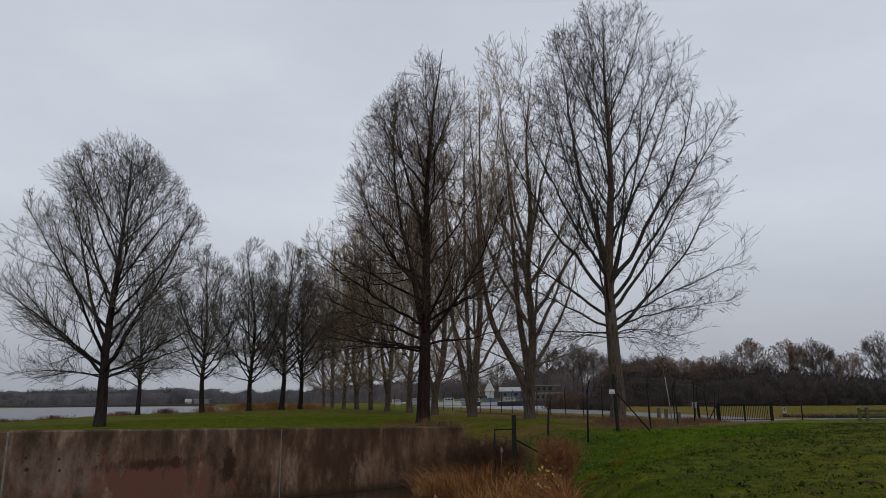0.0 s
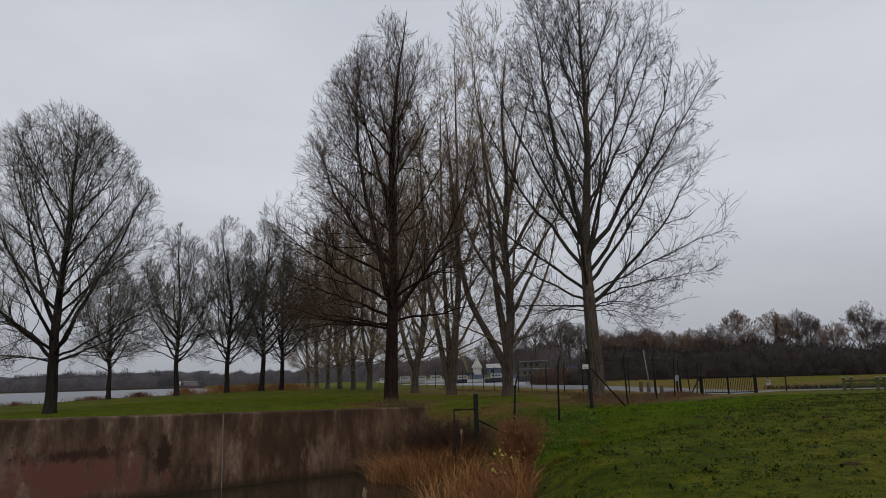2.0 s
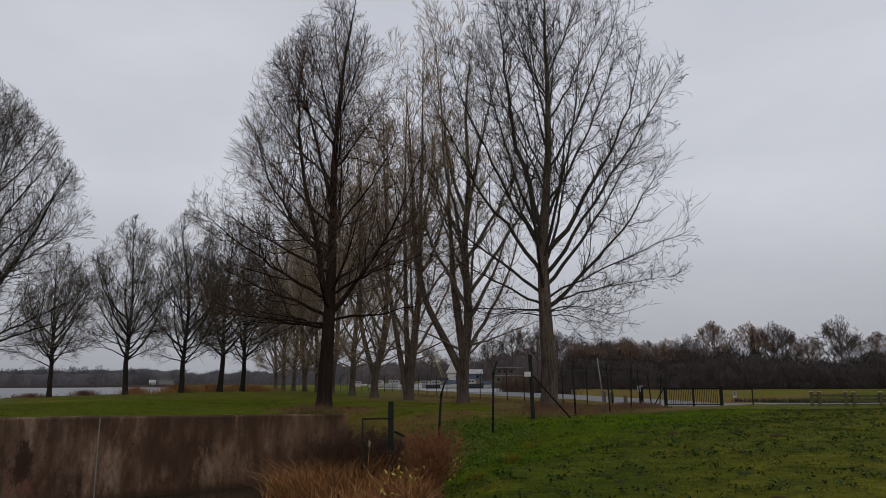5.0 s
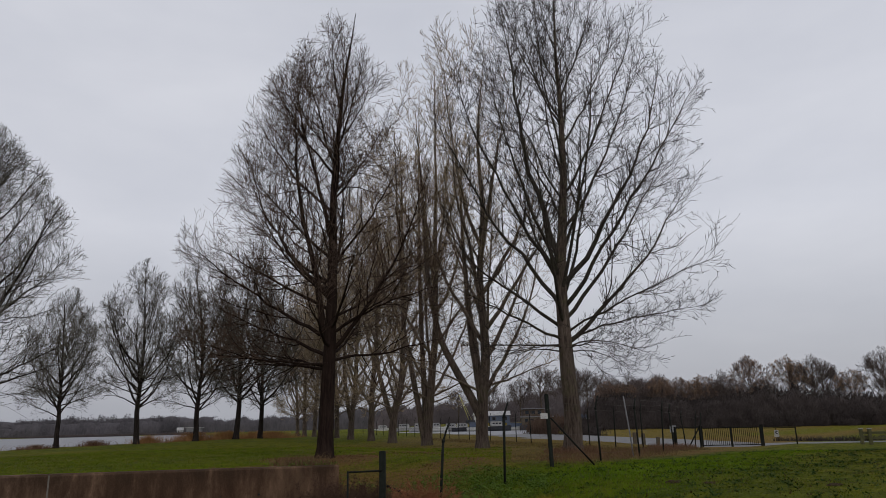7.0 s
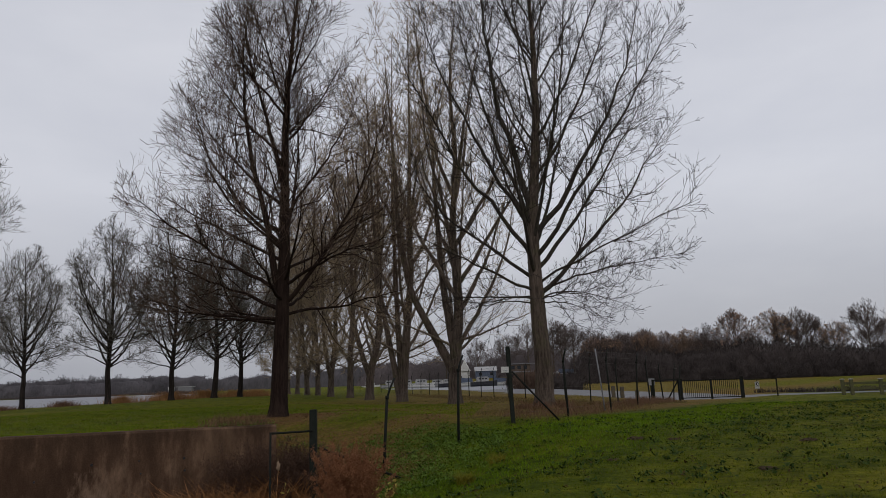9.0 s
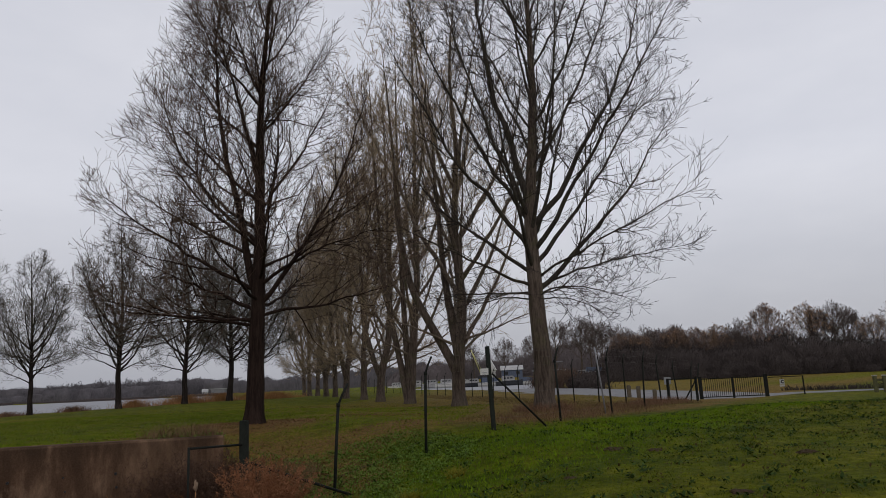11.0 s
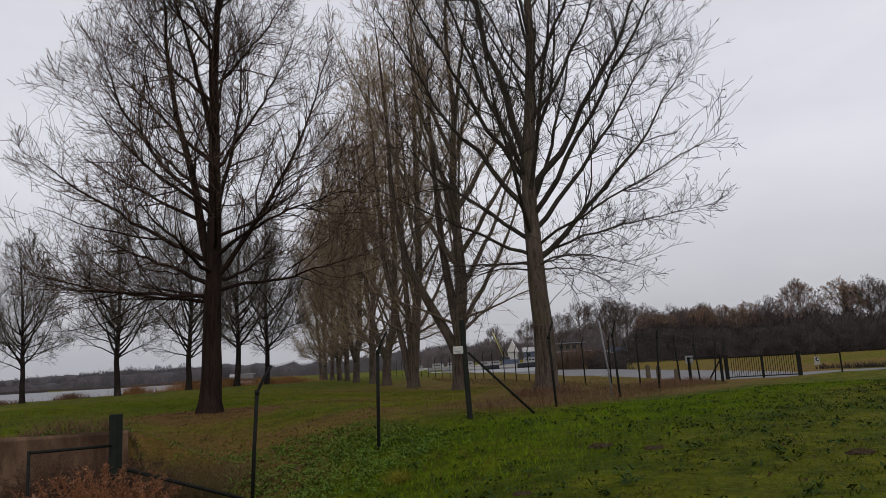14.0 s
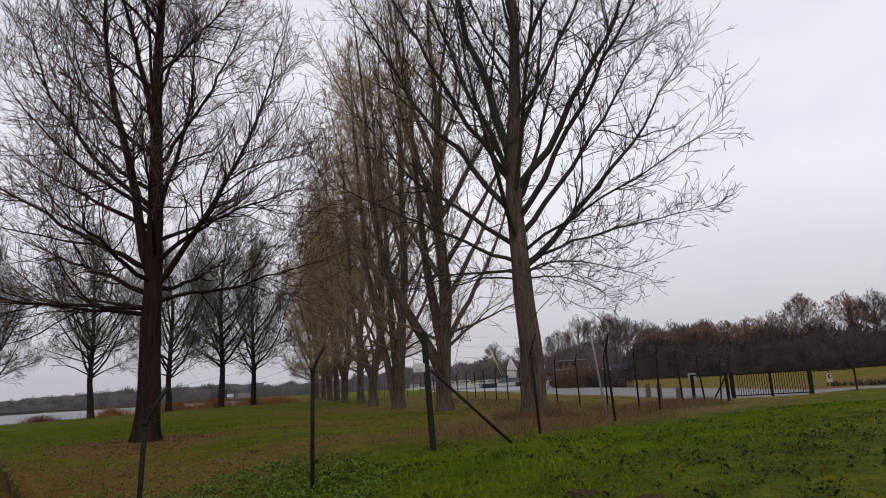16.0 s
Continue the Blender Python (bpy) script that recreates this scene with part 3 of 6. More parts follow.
def ribbons(rng, P, R):
    """Verts and quads of the finest twigs, each a narrow strip turned at random."""
    N, K, _ = P.shape
    side = unit(np.cross(P[:, -1] - P[:, 0], rng.normal(size=(N, 3))))[:, None] * (R * 1.35)[..., None]
    V = np.stack([P - side, P + side], 2).reshape(-1, 3)
    i = np.arange(N * K).reshape(N, K)[:, :-1].reshape(-1) * 2
    return V, np.stack([i, i + 1, i + 3, i + 2], -1)


def outline(profile, centre):
    """The crown's outline: a list of (height, half-width), about an axis that may lean."""
    zs, ws = zip(*profile)

    def env(p):
        z = p[..., 2]
        w = np.interp(z, zs, ws, left=0.01, right=0.01)
        cx = centre[0] * z
        cy = centre[1] * z
        return np.hypot(p[..., 0] - cx, p[..., 1] - cy) / np.maximum(w, 0.01)
    return env


def limb_path(rng, start, az, e0, e1, length, K=15, wob=0.24):
    P = np.empty((K, 3))
    P[0] = start
    a = radians(az)
    for k in range(1, K):
        a += rng.normal(0, wob * 0.35)
        e = radians(e0 + (e1 - e0) * (k / (K - 1)) ** 0.8) + rng.normal(0, wob * 0.4)
        P[k] = P[k - 1] + np.array([math.cos(a) * math.cos(e), math.sin(a) * math.cos(e), math.sin(e)]) * length / (K - 1)
    return P


def kept_in(P, env):
    k = 1.0
    while k > 0.3 and env(P[0] + (P[-1] - P[0]) * k) > 0.95:
        k -= 0.04
    return P[0] + (P - P[0]) * k, 0.45 + 0.55 * k


def build_tree(name, at, seed, trunk, r0, limbs, profile, counts, mats, label, group="", stems=(), lean=(0, 0), twig_len=(0.45, 1.1), least=0.006, up=0.5, extra=14, category="tree", shoot_len=(0.9, 2.6), droop=0.0, own=0, limb_r=0.78):
    """trunk: points of the trunk's line; stems: further trunks from the base; limbs: (height, azimuth, first and last elevation, length, radius)."""
    rng = np.random.default_rng(seed)
    tree = thing(name, at, label, category, group)
    env = outline(profile, lean)
    trunk = np.array(trunk, float)
    K = 26
    tt = np.linspace(0, 1, len(trunk))
    big = []
    for j, line in enumerate([trunk, *[np.array(s, float) for s in stems]]):
        tt = np.concatenate([[0], np.cumsum(np.linalg.norm(np.diff(line, axis=0), axis=1))])
        u = np.linspace(0, tt[-1], K) ** 1.25 / tt[-1] ** 0.25
        P = np.stack([np.interp(u, tt, line[:, c]) for c in range(3)], -1)
        P[1:-1] = (P[:-2] + 2 * P[1:-1] + P[2:]) / 4
        P[2:, :2] += np.cumsum(rng.normal(0, 0.02, (K - 2, 2)), axis=0)
        rr = r0 * (1.0 if j == 0 else 0.7)
        R = rr * (1 - 0.985 * (u / tt[-1]) ** 0.8) + 0.006
        if j == 0:
            R = R + rr * 0.2 * np.exp(-u / 0.22)
        big.append((P, R))
    for j, (P, R) in enumerate(big):
        v, f = tubes(P[None], R[None], 14)
        c = np.repeat(P, 14, axis=0)
        ang = np.arctan2(v[:, 1] - c[:, 1], v[:, 0] - c[:, 0])
        low = np.exp(-np.maximum(v[:, 2], 0) / 0.4)
        v[:, :2] = c[:, :2] + (v[:, :2] - c[:, :2]) * (1 + low * 0.13 * np.sin(ang * 4 + seed) + 0.04 * np.sin(ang * 7 + v[:, 2] * 2))[:, None]
        part("trunk", mesh_of("trunk", v, f, mats[0]), None, tree)
    PL, RL = [], []
    for z, az, e0, e1, L, r in limbs:
        P0 = big[0][0]
        start = np.array([np.interp(z, P0[:, 2], P0[:, c]) for c in range(3)])
        P, k = kept_in(limb_path(rng, start, az, e0, e1, L), env)
        PL.append(P)
        RL.append(limb_r * r * k * ((1 - np.linspace(0, 1, 15)) ** 1.15 * 0.95 + 0.05) + 0.004)
    for P0, R0 in big:
        zlo = max(limbs[0][0] if limbs else 2, P0[-1, 2] * 0.3)
        for _ in range(extra // len(big)):
            z = rng.uniform(zlo, P0[-1, 2] * 0.93)
            start = np.array([np.interp(z, P0[:, 2], P0[:, c]) for c in range(3)])
            e0 = rng.uniform(38, 58)
            az = rng.uniform(0, 360)
            L = 1.0
            while L < 9 and env(start + L * 1.12 * np.array([math.cos(radians(az)) * math.cos(radians(e0 + 14)), math.sin(radians(az)) * math.cos(radians(e0 + 14)), math.sin(radians(e0 + 14))])) < 1:
                L += 0.4
            PL.append(kept_in(limb_path(rng, start, az, e0, e0 + 26, L), env)[0])
            RL.append(np.interp(z, P0[:, 2], R0) * 0.38 * (1 - 0.93 * np.linspace(0, 1, 15)) + 0.004)
    for P, R in zip(PL, RL):
        v, f = tubes(P[None], R[None], 7)
        part("limb", mesh_of("limb", v, f, mats[1]), None, tree)
    PA = np.concatenate([np.array(PL)] + [P[None, np.linspace(9, K - 1, 15).astype(int)] for P, _ in big])
    RA = np.concatenate([np.array(RL)] + [R[None, np.linspace(9, K - 1, 15).astype(int)] for _, R in big])
    n2, n3, n4 = counts
    P2, R2 = sprout(rng, PA, RA, n2, 0.14, 0.95, (28, 58), (1.6, 4.8), 9, up, 0.5, 0.5, env, least * 1.3)
    P3, R3 = sprout(rng, np.concatenate([P2, np.stack([np.interp(np.linspace(0, 14, 9), np.arange(15), p[:, c]) for p in PA for c in range(3)]).reshape(len(PA), 3, 9).transpose(0, 2, 1)]),
                    np.concatenate([R2, np.stack([np.interp(np.linspace(0, 14, 9), np.arange(15), r) for r in RA])]), n3, 0.2, 1.0, (22, 56), shoot_len, 6, up * 0.8 - droop, 0.36, 0.6, env, least * 1.1)
    P4, R4 = sprout(rng, P3, R3, n4, 0.15, 1.0, (18, 55), twig_len, 3, up * 0.6 - droop, 0.28, 0.8, env, least)
    for P, R in zip(P2[:own], R2[:own]):
        v, f = tubes(P[None], R[None], 4)
        part("branch", mesh_of("branch", v, f, mats[1]), None, tree)
    v, f = tubes(P2[own:], R2[own:], 4)
    tagged(part("branchwork", mesh_of("branchwork", v, f, mats[1]), None, tree), kind="stuff")
    v, f = merged(tubes(P3, R3, 3) if least < 0.0105 else ribbons(rng, P3, R3), ribbons(rng, P4, R4))
    tagged(part("crown", mesh_of("crown", v, f, mats[2]), None, tree), kind="stuff")
    return tree, P4


def leaves_on(rng, P, count, size, mat, parent, name="leaves"):
    """Small folded leaves at the ends of twigs."""
    i = rng.integers(0, len(P), count)
    k = rng.integers(1, P.shape[1], count)
    c = P[i, k] + rng.normal(0, size, (count, 3))
    a, e = unit(rng.normal(size=(count, 3))), unit(rng.normal(size=(count, 3)))
    s = size * rng.uniform(0.6, 1.4, (count, 1))
    v = np.stack([c - a * s, c + e * s * 0.6, c + a * s, c - e * s * 0.5 + 0.2 * s * np.cross(a, e)], 1).reshape(-1, 3)
    tagged(part(name, mesh_of(name, v, np.arange(count * 4).reshape(-1, 4), mat), None, parent), kind="stuff")


def on_ground(x, y, sink=0.05):
    return (x, y, ground_z(x, y) - sink)


# The tall poplar beside the fence: a central leader, a second one to its side, and limbs that sweep up from the crotch.
poplar, tips = build_tree(
    "poplar_tree", on_ground(7.08, 42.75), 3,
    [(0, 0, 0), (0, 0, 2.8), (-0.06, 0, 5.6), (-0.08, 0, 8.9), (0.12, 0.1, 11), (0.36, 0.2, 13.5), (0.5, 0.3, 17), (0.5, 0.3, 22), (0.7, 0.3, 27.4)], 0.47,
    [(9.0, 178, 76, 87, 17.5, 0.28), (8.3, 0, 48, 75, 17.5, 0.24), (7.2, -15, 44, 58, 13.5, 0.18), (6.6, 20, 46, 60, 13, 0.17), (5.4, 5, 34, 53, 11.5, 0.19),
     (5.9, -20, 26, 14, 9.5, 0.1), (5.6, 25, 24, 8, 9, 0.1), (5.3, -5, 18, -28, 6, 0.065), (5.0, 30, 12, -30, 5.5, 0.055), (5.2, -45, 16, -24, 6, 0.06),
     (7.0, 183, 50, 66, 14.5, 0.19), (6.2, 168, 32, 50, 11, 0.14), (8.6, 190, 54, 68, 13.5, 0.16), (12.0, 160, 58, 72, 10, 0.1), (5.3, 178, 12, -6, 7, 0.1), (5.6, 200, 20, 30, 9, 0.12), (5.0, 150, 14, -20, 6, 0.065), (5.2, 225, 10, -26, 6, 0.055),
     (6.0, 90, 40, 64, 11, 0.15), (6.4, -95, 40, 62, 11, 0.15), (7.8, 60, 48, 68, 13, 0.15), (8.0, -60, 50, 70, 13, 0.15), (8.6, 118, 46, 64, 11, 0.12), (8.8, -130, 52, 72, 12.5, 0.15),
     (11.5, 15, 52, 76, 13, 0.14), (13.2, 215, 56, 70, 9, 0.09), (13.5, -20, 54, 72, 11, 0.12), (14.5, 100, 58, 74, 11, 0.1), (15.2, -110, 56, 74, 11, 0.1), (16.5, 10, 56, 74, 9, 0.09), (17.5, 190, 58, 76, 9, 0.09),
     (19, -40, 58, 74, 7.5, 0.08), (20, 130, 58, 76, 7, 0.07), (21.5, 20, 60, 76, 5.5, 0.06), (22.5, 200, 62, 76, 5, 0.05)],
    [(2.4, 1.2), (3.4, 4.2), (4.8, 5.4), (6.5, 7.0), (7.6, 8.2), (9, 8.2), (11, 8.4), (13.5, 8.9), (16, 8.7), (18, 8.0), (20.5, 7.0), (23, 5.8), (25.3, 4.2), (27.2, 2.2), (28.6, 0.4)],
    (560, 4800, 16500), (BARK_POPLAR, LIMB_POPLAR, TWIG_POPLAR), "tall bare poplar with an open rounded crown beside the fence", "", lean=(0.034, 0), twig_len=(0.22, 0.65), least=0.0062, droop=0.08, extra=6, own=300, limb_r=0.68)
leaves_on(np.random.default_rng(5), tips, 260, 0.05, DEAD_LEAF, poplar)

# The dark tree behind the concrete wall, thick with fine twigs.
dark_tree, tips = build_tree(
    "dark_tree", on_ground(-3.7, 35.8), 11,
    [(0, 0, 0), (0.05, 0, 3), (0.1, 0, 6), (0.15, 0, 9.5), (0.25, 0.1, 13), (0.6, 0, 17), (1.2, 0, 20.6)], 0.36,
    [(3.7, 182, 6, 10, 6.6, 0.1), (4.2, 172, 20, 26, 7.6, 0.12), (5.0, 190, 28, 36, 8.0, 0.13), (4.6, 180, 74, 88, 13.5, 0.22), (6.2, 172, 26, 30, 8.0, 0.11), (7.4, 168, 32, 40, 7.0, 0.1),
     (4.0, 10, 10, 14, 5.4, 0.09), (5.2, -12, 26, 18, 5.4, 0.1), (4.4, 4, 42, 74, 13, 0.16), (8.2, 8, 42, 66, 6, 0.09), (9.2, 176, 66, 82, 10, 0.15), (8.4, 184, 38, 52, 6.0, 0.1), (10.6, 178, 44, 60, 6.5, 0.09), (12.4, 186, 48, 66, 5.5, 0.08),
     (4.4, 90, 12, 26, 5.8, 0.1), (4.6, -90, 10, 24, 5.8, 0.1), (5.8, 60, 24, 40, 5.5, 0.09), (5.4, -60, 24, 40, 5.5, 0.09), (6.8, 120, 28, 44, 5.5, 0.09), (6.6, -125, 26, 42, 5.8, 0.09), (9.8, -80, 48, 66, 6, 0.08), (10.4, 100, 48, 66, 6, 0.08), (3.9, -150, 4, 14, 5.8, 0.09), (3.8, 145, 6, 14, 6, 0.09)],
    [(2.8, 0.8), (3.6, 5.6), (6, 6.9), (9, 6.7), (10.2, 6.2), (12, 4.9), (14, 4.5), (16, 3.9), (17.6, 2.9), (19.6, 1.4), (21.2, 0.3)],
    (540, 4500, 14000), (BARK_DARK, BARK_DARK, TWIG_DARK), "dark-barked bare tree thick with fine brown twigs behind the wall", "", lean=(0.012, 0), twig_len=(0.4, 1.0), least=0.0052, up=0.42, extra=8, own=300, limb_r=0.74)
leaves_on(np.random.default_rng(6), tips, 500, 0.04, DEAD_LEAF, dark_tree)

# The broad willow near the lake.
build_tree(
    "willow_tree", on_ground(-20.0, 34.2), 21,
    [(0, 0, 0), (0.03, 0, 1.8), (0.05, 0, 3.1), (0.0, 0, 5), (0.2, 0.1, 9), (0.4, 0, 12), (0.5, 0, 15.2)], 0.3,
    [(2.6, 178, 40, 50, 9.0, 0.13), (2.4, 6, 24, 18, 6.0, 0.08), (3.1, 8, 60, 66, 11.5, 0.17), (4.2, 172, 56, 76, 10.5, 0.15), (5.0, 192, 46, 62, 8.5, 0.11), (5.6, 20, 48, 62, 8.5, 0.11), (3.8, 90, 46, 62, 9.0, 0.12),
     (3.4, -90, 44, 60, 9.0, 0.12), (4.8, 60, 42, 56, 8.0, 0.09), (5.2, -60, 42, 56, 8.0, 0.09), (2.9, 150, 30, 30, 7.0, 0.09), (3.0, 215, 32, 34, 7, 0.09), (6.6, 178, 54, 72, 7.5, 0.1), (7.2, -4, 46, 60, 6.5, 0.09), (2.8, -35, 30, 30, 6.5, 0.08), (2.7, 38, 30, 30, 6.5, 0.08),
     (2.5, 184, 16, -4, 7.0, 0.07), (2.6, 160, 12, -10, 6.5, 0.06), (8.0, 120, 48, 64, 6, 0.08), (8.4, -110, 48, 64, 6, 0.08), (9.4, 30, 46, 62, 5, 0.07), (10.0, 200, 48, 64, 5, 0.06), (11.2, -20, 50, 64, 4, 0.05), (2.5, -15, 14, -12, 6.0, 0.06)],
    [(1.9, 0.6), (2.8, 5.2), (5, 6.0), (8, 5.9), (11, 5.0), (13.0, 3.9), (14.4, 2.8), (15.4, 1.7), (16.2, 0.4)],
    (440, 3900, 12500), (BARK_WILLOW, BARK_WILLOW, TWIG_WILLOW), "broad bare willow with a domed crown near the lake", "lakeside trees", lean=(-0.022, 0), least=0.0055, twig_len=(0.3, 0.8), extra=10, droop=0.14, own=300, limb_r=0.78)


def tall_poplar(seed, H, r, counts, profile=None, mats=(BARK_POPLAR, LIMB_AVENUE, TWIG_AVENUE), at=(0, 0, 0), stems=(), trunk=None, label="bare poplar of the avenue on the grass", group="avenue trees", least=0.009, low=3.2, wide=4.6, skirt=0, steep=0.0):
    rng = np.random.default_rng(seed)
    trunk = trunk or [(0, 0, 0), (rng.normal(0, 0.1), rng.normal(0, 0.1), H * 0.15), (rng.normal(0, 0.3), rng.normal(0, 0.3), H * 0.5), (rng.normal(0, 0.6), rng.normal(0, 0.6), H)]
    limbs = []
    for k in range(13):
        z = low + (H * 0.42 - low) * k / 12
        limbs.append((z, k * 137.5 + rng.uniform(-25, 25), rng.uniform(42, 58) + steep, rng.uniform(70, 82), rng.uniform(0.34, 0.5) * H, r * rng.uniform(0.3, 0.46)))
    for k in range(skirt):
        limbs.append((low + 0.3 * k, k * 137.5 + 60, rng.uniform(14, 34), rng.uniform(8, 34), wide * rng.uniform(0.8, 1.1), r * 0.26))
    profile = profile or [(low - 0.8, 0.4), (low + 0.8, wide * (0.8 if skirt else 0.6)), (H * 0.35, wide), (H * 0.6, wide * 0.98), (H * 0.82, wide * 0.8), (H * 0.94, wide * 0.5), (H + 0.9, wide * 0.14)]
    return build_tree("poplar_tree", at, seed, trunk, r, limbs, profile, counts, mats, label, group, stems=stems, least=least, extra=10, shoot_len=(0.9, 2.4), droop=0.05, limb_r=0.9)[0]


# The avenue: two nearer trees with split trunks, then the receding row.
tall_poplar(31, 31.5, 0.42, (240, 1850, 5600), at=on_ground(2.15, 52.6), trunk=[(0, 0, 0), (0.05, 0, 2.4), (0.4, 0, 6), (0.1, 0.2, 11), (0.6, 0, 16), (0.3, -0.3, 21), (1.0, 0, 27)],
            stems=[[(0.0, 0, 1.9), (-0.75, 0, 3.5), (-2.5, 0, 7.0), (-3.3, 0, 11), (-3.5, 0.4, 16), (-4.0, 0.2, 24)], [(0.1, 0, 3), (-0.6, 0.1, 8), (-0.9, 0, 14), (-1.2, 0, 22)]], label="bare poplar with a forked trunk on the avenue", least=0.0088, wide=7.0, skirt=4)
tall_poplar(32, 33.5, 0.38, (260, 2050, 6300), at=on_ground(-2.55, 62.4), trunk=[(0, 0, 0), (0.25, 0, 3), (0.9, 0, 9), (1.2, 0, 32)],
            stems=[[(-0.15, 0, 0.3), (-0.6, 0, 3), (-1.7, 0, 9), (-2.4, 0, 27)], [(0, 0, 0.6), (-0.1, 0.2, 4), (-0.3, 0.4, 12), (-0.2, 0.5, 30)]], label="bare poplar with three stems on the avenue", least=0.0095, wide=7.0, skirt=5)
row = tall_poplar(33, 31, 0.38, (250, 2400, 8200), at=on_ground(-6.85, 72.0), trunk=[(0, 0, 0), (0.1, 0, 2.6), (0.9, 0, 5), (1.2, 0, 11), (1.0, 0, 29.5)],
                  stems=[[(0.05, 0, 2.2), (-0.5, 0, 3.6), (-1.4, 0, 7), (-1.9, 0, 26)]], least=0.0098, wide=6.5, low=2.7, skirt=6)
row_b = tall_poplar(34, 29.5, 0.36, (220, 2200, 7600), at=on_ground(-10.8, 82.3), least=0.0108, wide=6.1, low=2.7, skirt=6)
for k, (x, y, turn, size) in enumerate([(-14.6, 89.4, 70, 1.0), (-18.6, 99, 160, 0.97), (-22.6, 108.5, 250, 1.02), (-26.8, 118, 20, 0.95), (-31, 127, 110, 1.0), (-35.2, 137, 200, 0.97)]):
    copy_thing(row if k % 2 == 0 else row_b, pose(*on_ground(x, y), 0, 0, turn) @ Matrix.Scale(size, 4))

# The row beside the lake.
WILLOW_MATS = (BARK_WILLOW, BARK_WILLOW, TWIG_WILLOW)
LAKE_LABEL = "slender bare willow in the row beside the lake"
lake_a = tall_poplar(41, 17.0, 0.28, (230, 2000, 7000), mats=WILLOW_MATS, at=on_ground(-30.85, 71.2), label=LAKE_LABEL, group="lakeside trees", least=0.0085, low=3.3, wide=5.3, skirt=9, steep=-12)
lake_b = tall_poplar(42, 20.0, 0.3, (240, 2200, 8400), mats=WILLOW_MATS, at=on_ground(-29.3, 80.5), label=LAKE_LABEL, group="lakeside trees", least=0.0092, low=3.1, wide=5.3, skirt=9, steep=-10)
copy_thing(lake_a, pose(*on_ground(-33.3, 62.9), 0, 0, 130) @ Matrix.Scale(0.76, 4))
copy_thing(lake_a, pose(*on_ground(-28.0, 88.4), 0, 0, 200) @ Matrix.Scale(1.24, 4))
copy_thing(lake_b, pose(*on_ground(-27.9, 96.3), 0, 0, 80) @ Matrix.Scale(1.1, 4))

# ---- fence: posts with bent tops, strainers, braces, wires ----


def tube_mesh(name, pts, radius, mat, sides=8):
    P = np.array(pts, float)[None]
    r = np.full(P.shape[:2], radius) if np.isscalar(radius) else np.array(radius, float)[None]
    v, f = tubes(P, r, sides)
    m = mesh_of(name, v, f, mat)
    bm = bmesh.new()
    bm.from_mesh(m)
    bmesh.ops.holes_fill(bm, edges=bm.edges[:], sides=sides + 2)
    bm.to_mesh(m)
    bm.free()
    return m


LINE_POSTS = [(2.0, 26.4, 2.0, 0.5, 4), (3.78, 28.8, 2.05, 0.45, 2), (7.5, 35.2, 2.05, 0.5, -2), (9.6, 38.75, 2.1, 0.5, -2), (11.35, 42.4, 2.0, 0.45, 3), (12.85, 46.9, 2.0, 0.45, -3), (14.4, 50.8, 1.9, 0.4, -5), (15.9, 55.0, 2.0, 0.4, 6)]


def line_post(x, y, h, tip, tilt, mat=METAL_DARK, radius=0.038, side=1.0, group="fence posts"):
    z = ground_z(x, y)
    p = thing("fence_post", (x, y, z), "dark weathered fence post with an angled top arm", "fence post", group, turn=0)
    lean = math.tan(radians(tilt))
    part("shaft", tube_mesh("shaft", [(0, 0, -0.25), (lean * h * 0.5, 0, h * 0.5), (lean * h, 0, h)], radius, mat), None, p)
    part("top_arm", tube_mesh("top_arm", [(lean * h, 0, h - 0.02), (lean * h + 0.14 * tip * side, 0.3 * tip, h + 0.48 * tip), (lean * h + 0.3 * tip * side, 0.64 * tip, h + 0.92 * tip)], radius * 0.75, mat), None, p)
    part("cap", tube_mesh("cap", [(lean * h, 0, h - 0.06), (lean * h, 0, h + 0.03)], radius * 1.25, mat), None, p)
    return p


for x, y, h, tip, tilt in LINE_POSTS:
    line_post(x, y, h, tip, tilt)
far_line = [(11.0, 45.8), (9.95, 48.6), (8.85, 51.9), (7.75, 55.2), (6.65, 58.4), (5.5, 61.7), (4.4, 65.0), (3.3, 68.2), (2.15, 71.5), (1.0, 74.8), (-0.15, 78.0), (-1.4, 81.3), (-2.7, 84.6), (-4.0, 87.9), (-5.4, 91.3), (-6.8, 94.8), (-8.3, 98.4), (-9.9, 102.2), (-11.6, 106.2), (-13.4, 110.4), (-15.3, 115), (-17.3, 120), (-19.4, 125), (-21.6, 130.5)]
for k, (x, y) in enumerate(far_line):
    line_post(x, y, 2.05, 0.4, 1.2 * math.sin(k * 2.1), side=1.0, radius=0.035)

# Square strainer posts with diagonal braces.
strainer = thing("strainer_post", (0.82, 24.1, ground_z(0.82, 24.1)), "square dark timber strainer post beside the wall", "fence post")
top = 0.66 - ground_z(0.82, 24.1)
part("post", one_box((0.15, 0.15, top + 0.4), (0, 0, (top - 0.4) / 2), 0.012), METAL_GREEN, strainer)
part("brace", tube_mesh("brace", [(0.1, 0.1, top - 0.85), (1.7, 2.0, -0.02 + ground_z(2.5, 26.1) - ground_z(0.82, 24.1))], 0.03, METAL_DARK), None, strainer)
part("rail", tube_mesh("rail", [(-0.02, -0.06, top - 0.47), (-0.64, -1.06, top - 0.435)], 0.023, METAL_DARK), None, strainer)
part("rail_leg", tube_mesh("rail_leg", [(-0.64, -1.06, top - 0.41), (-0.64, -1.06, -0.9)], 0.023, METAL_DARK), None, strainer)

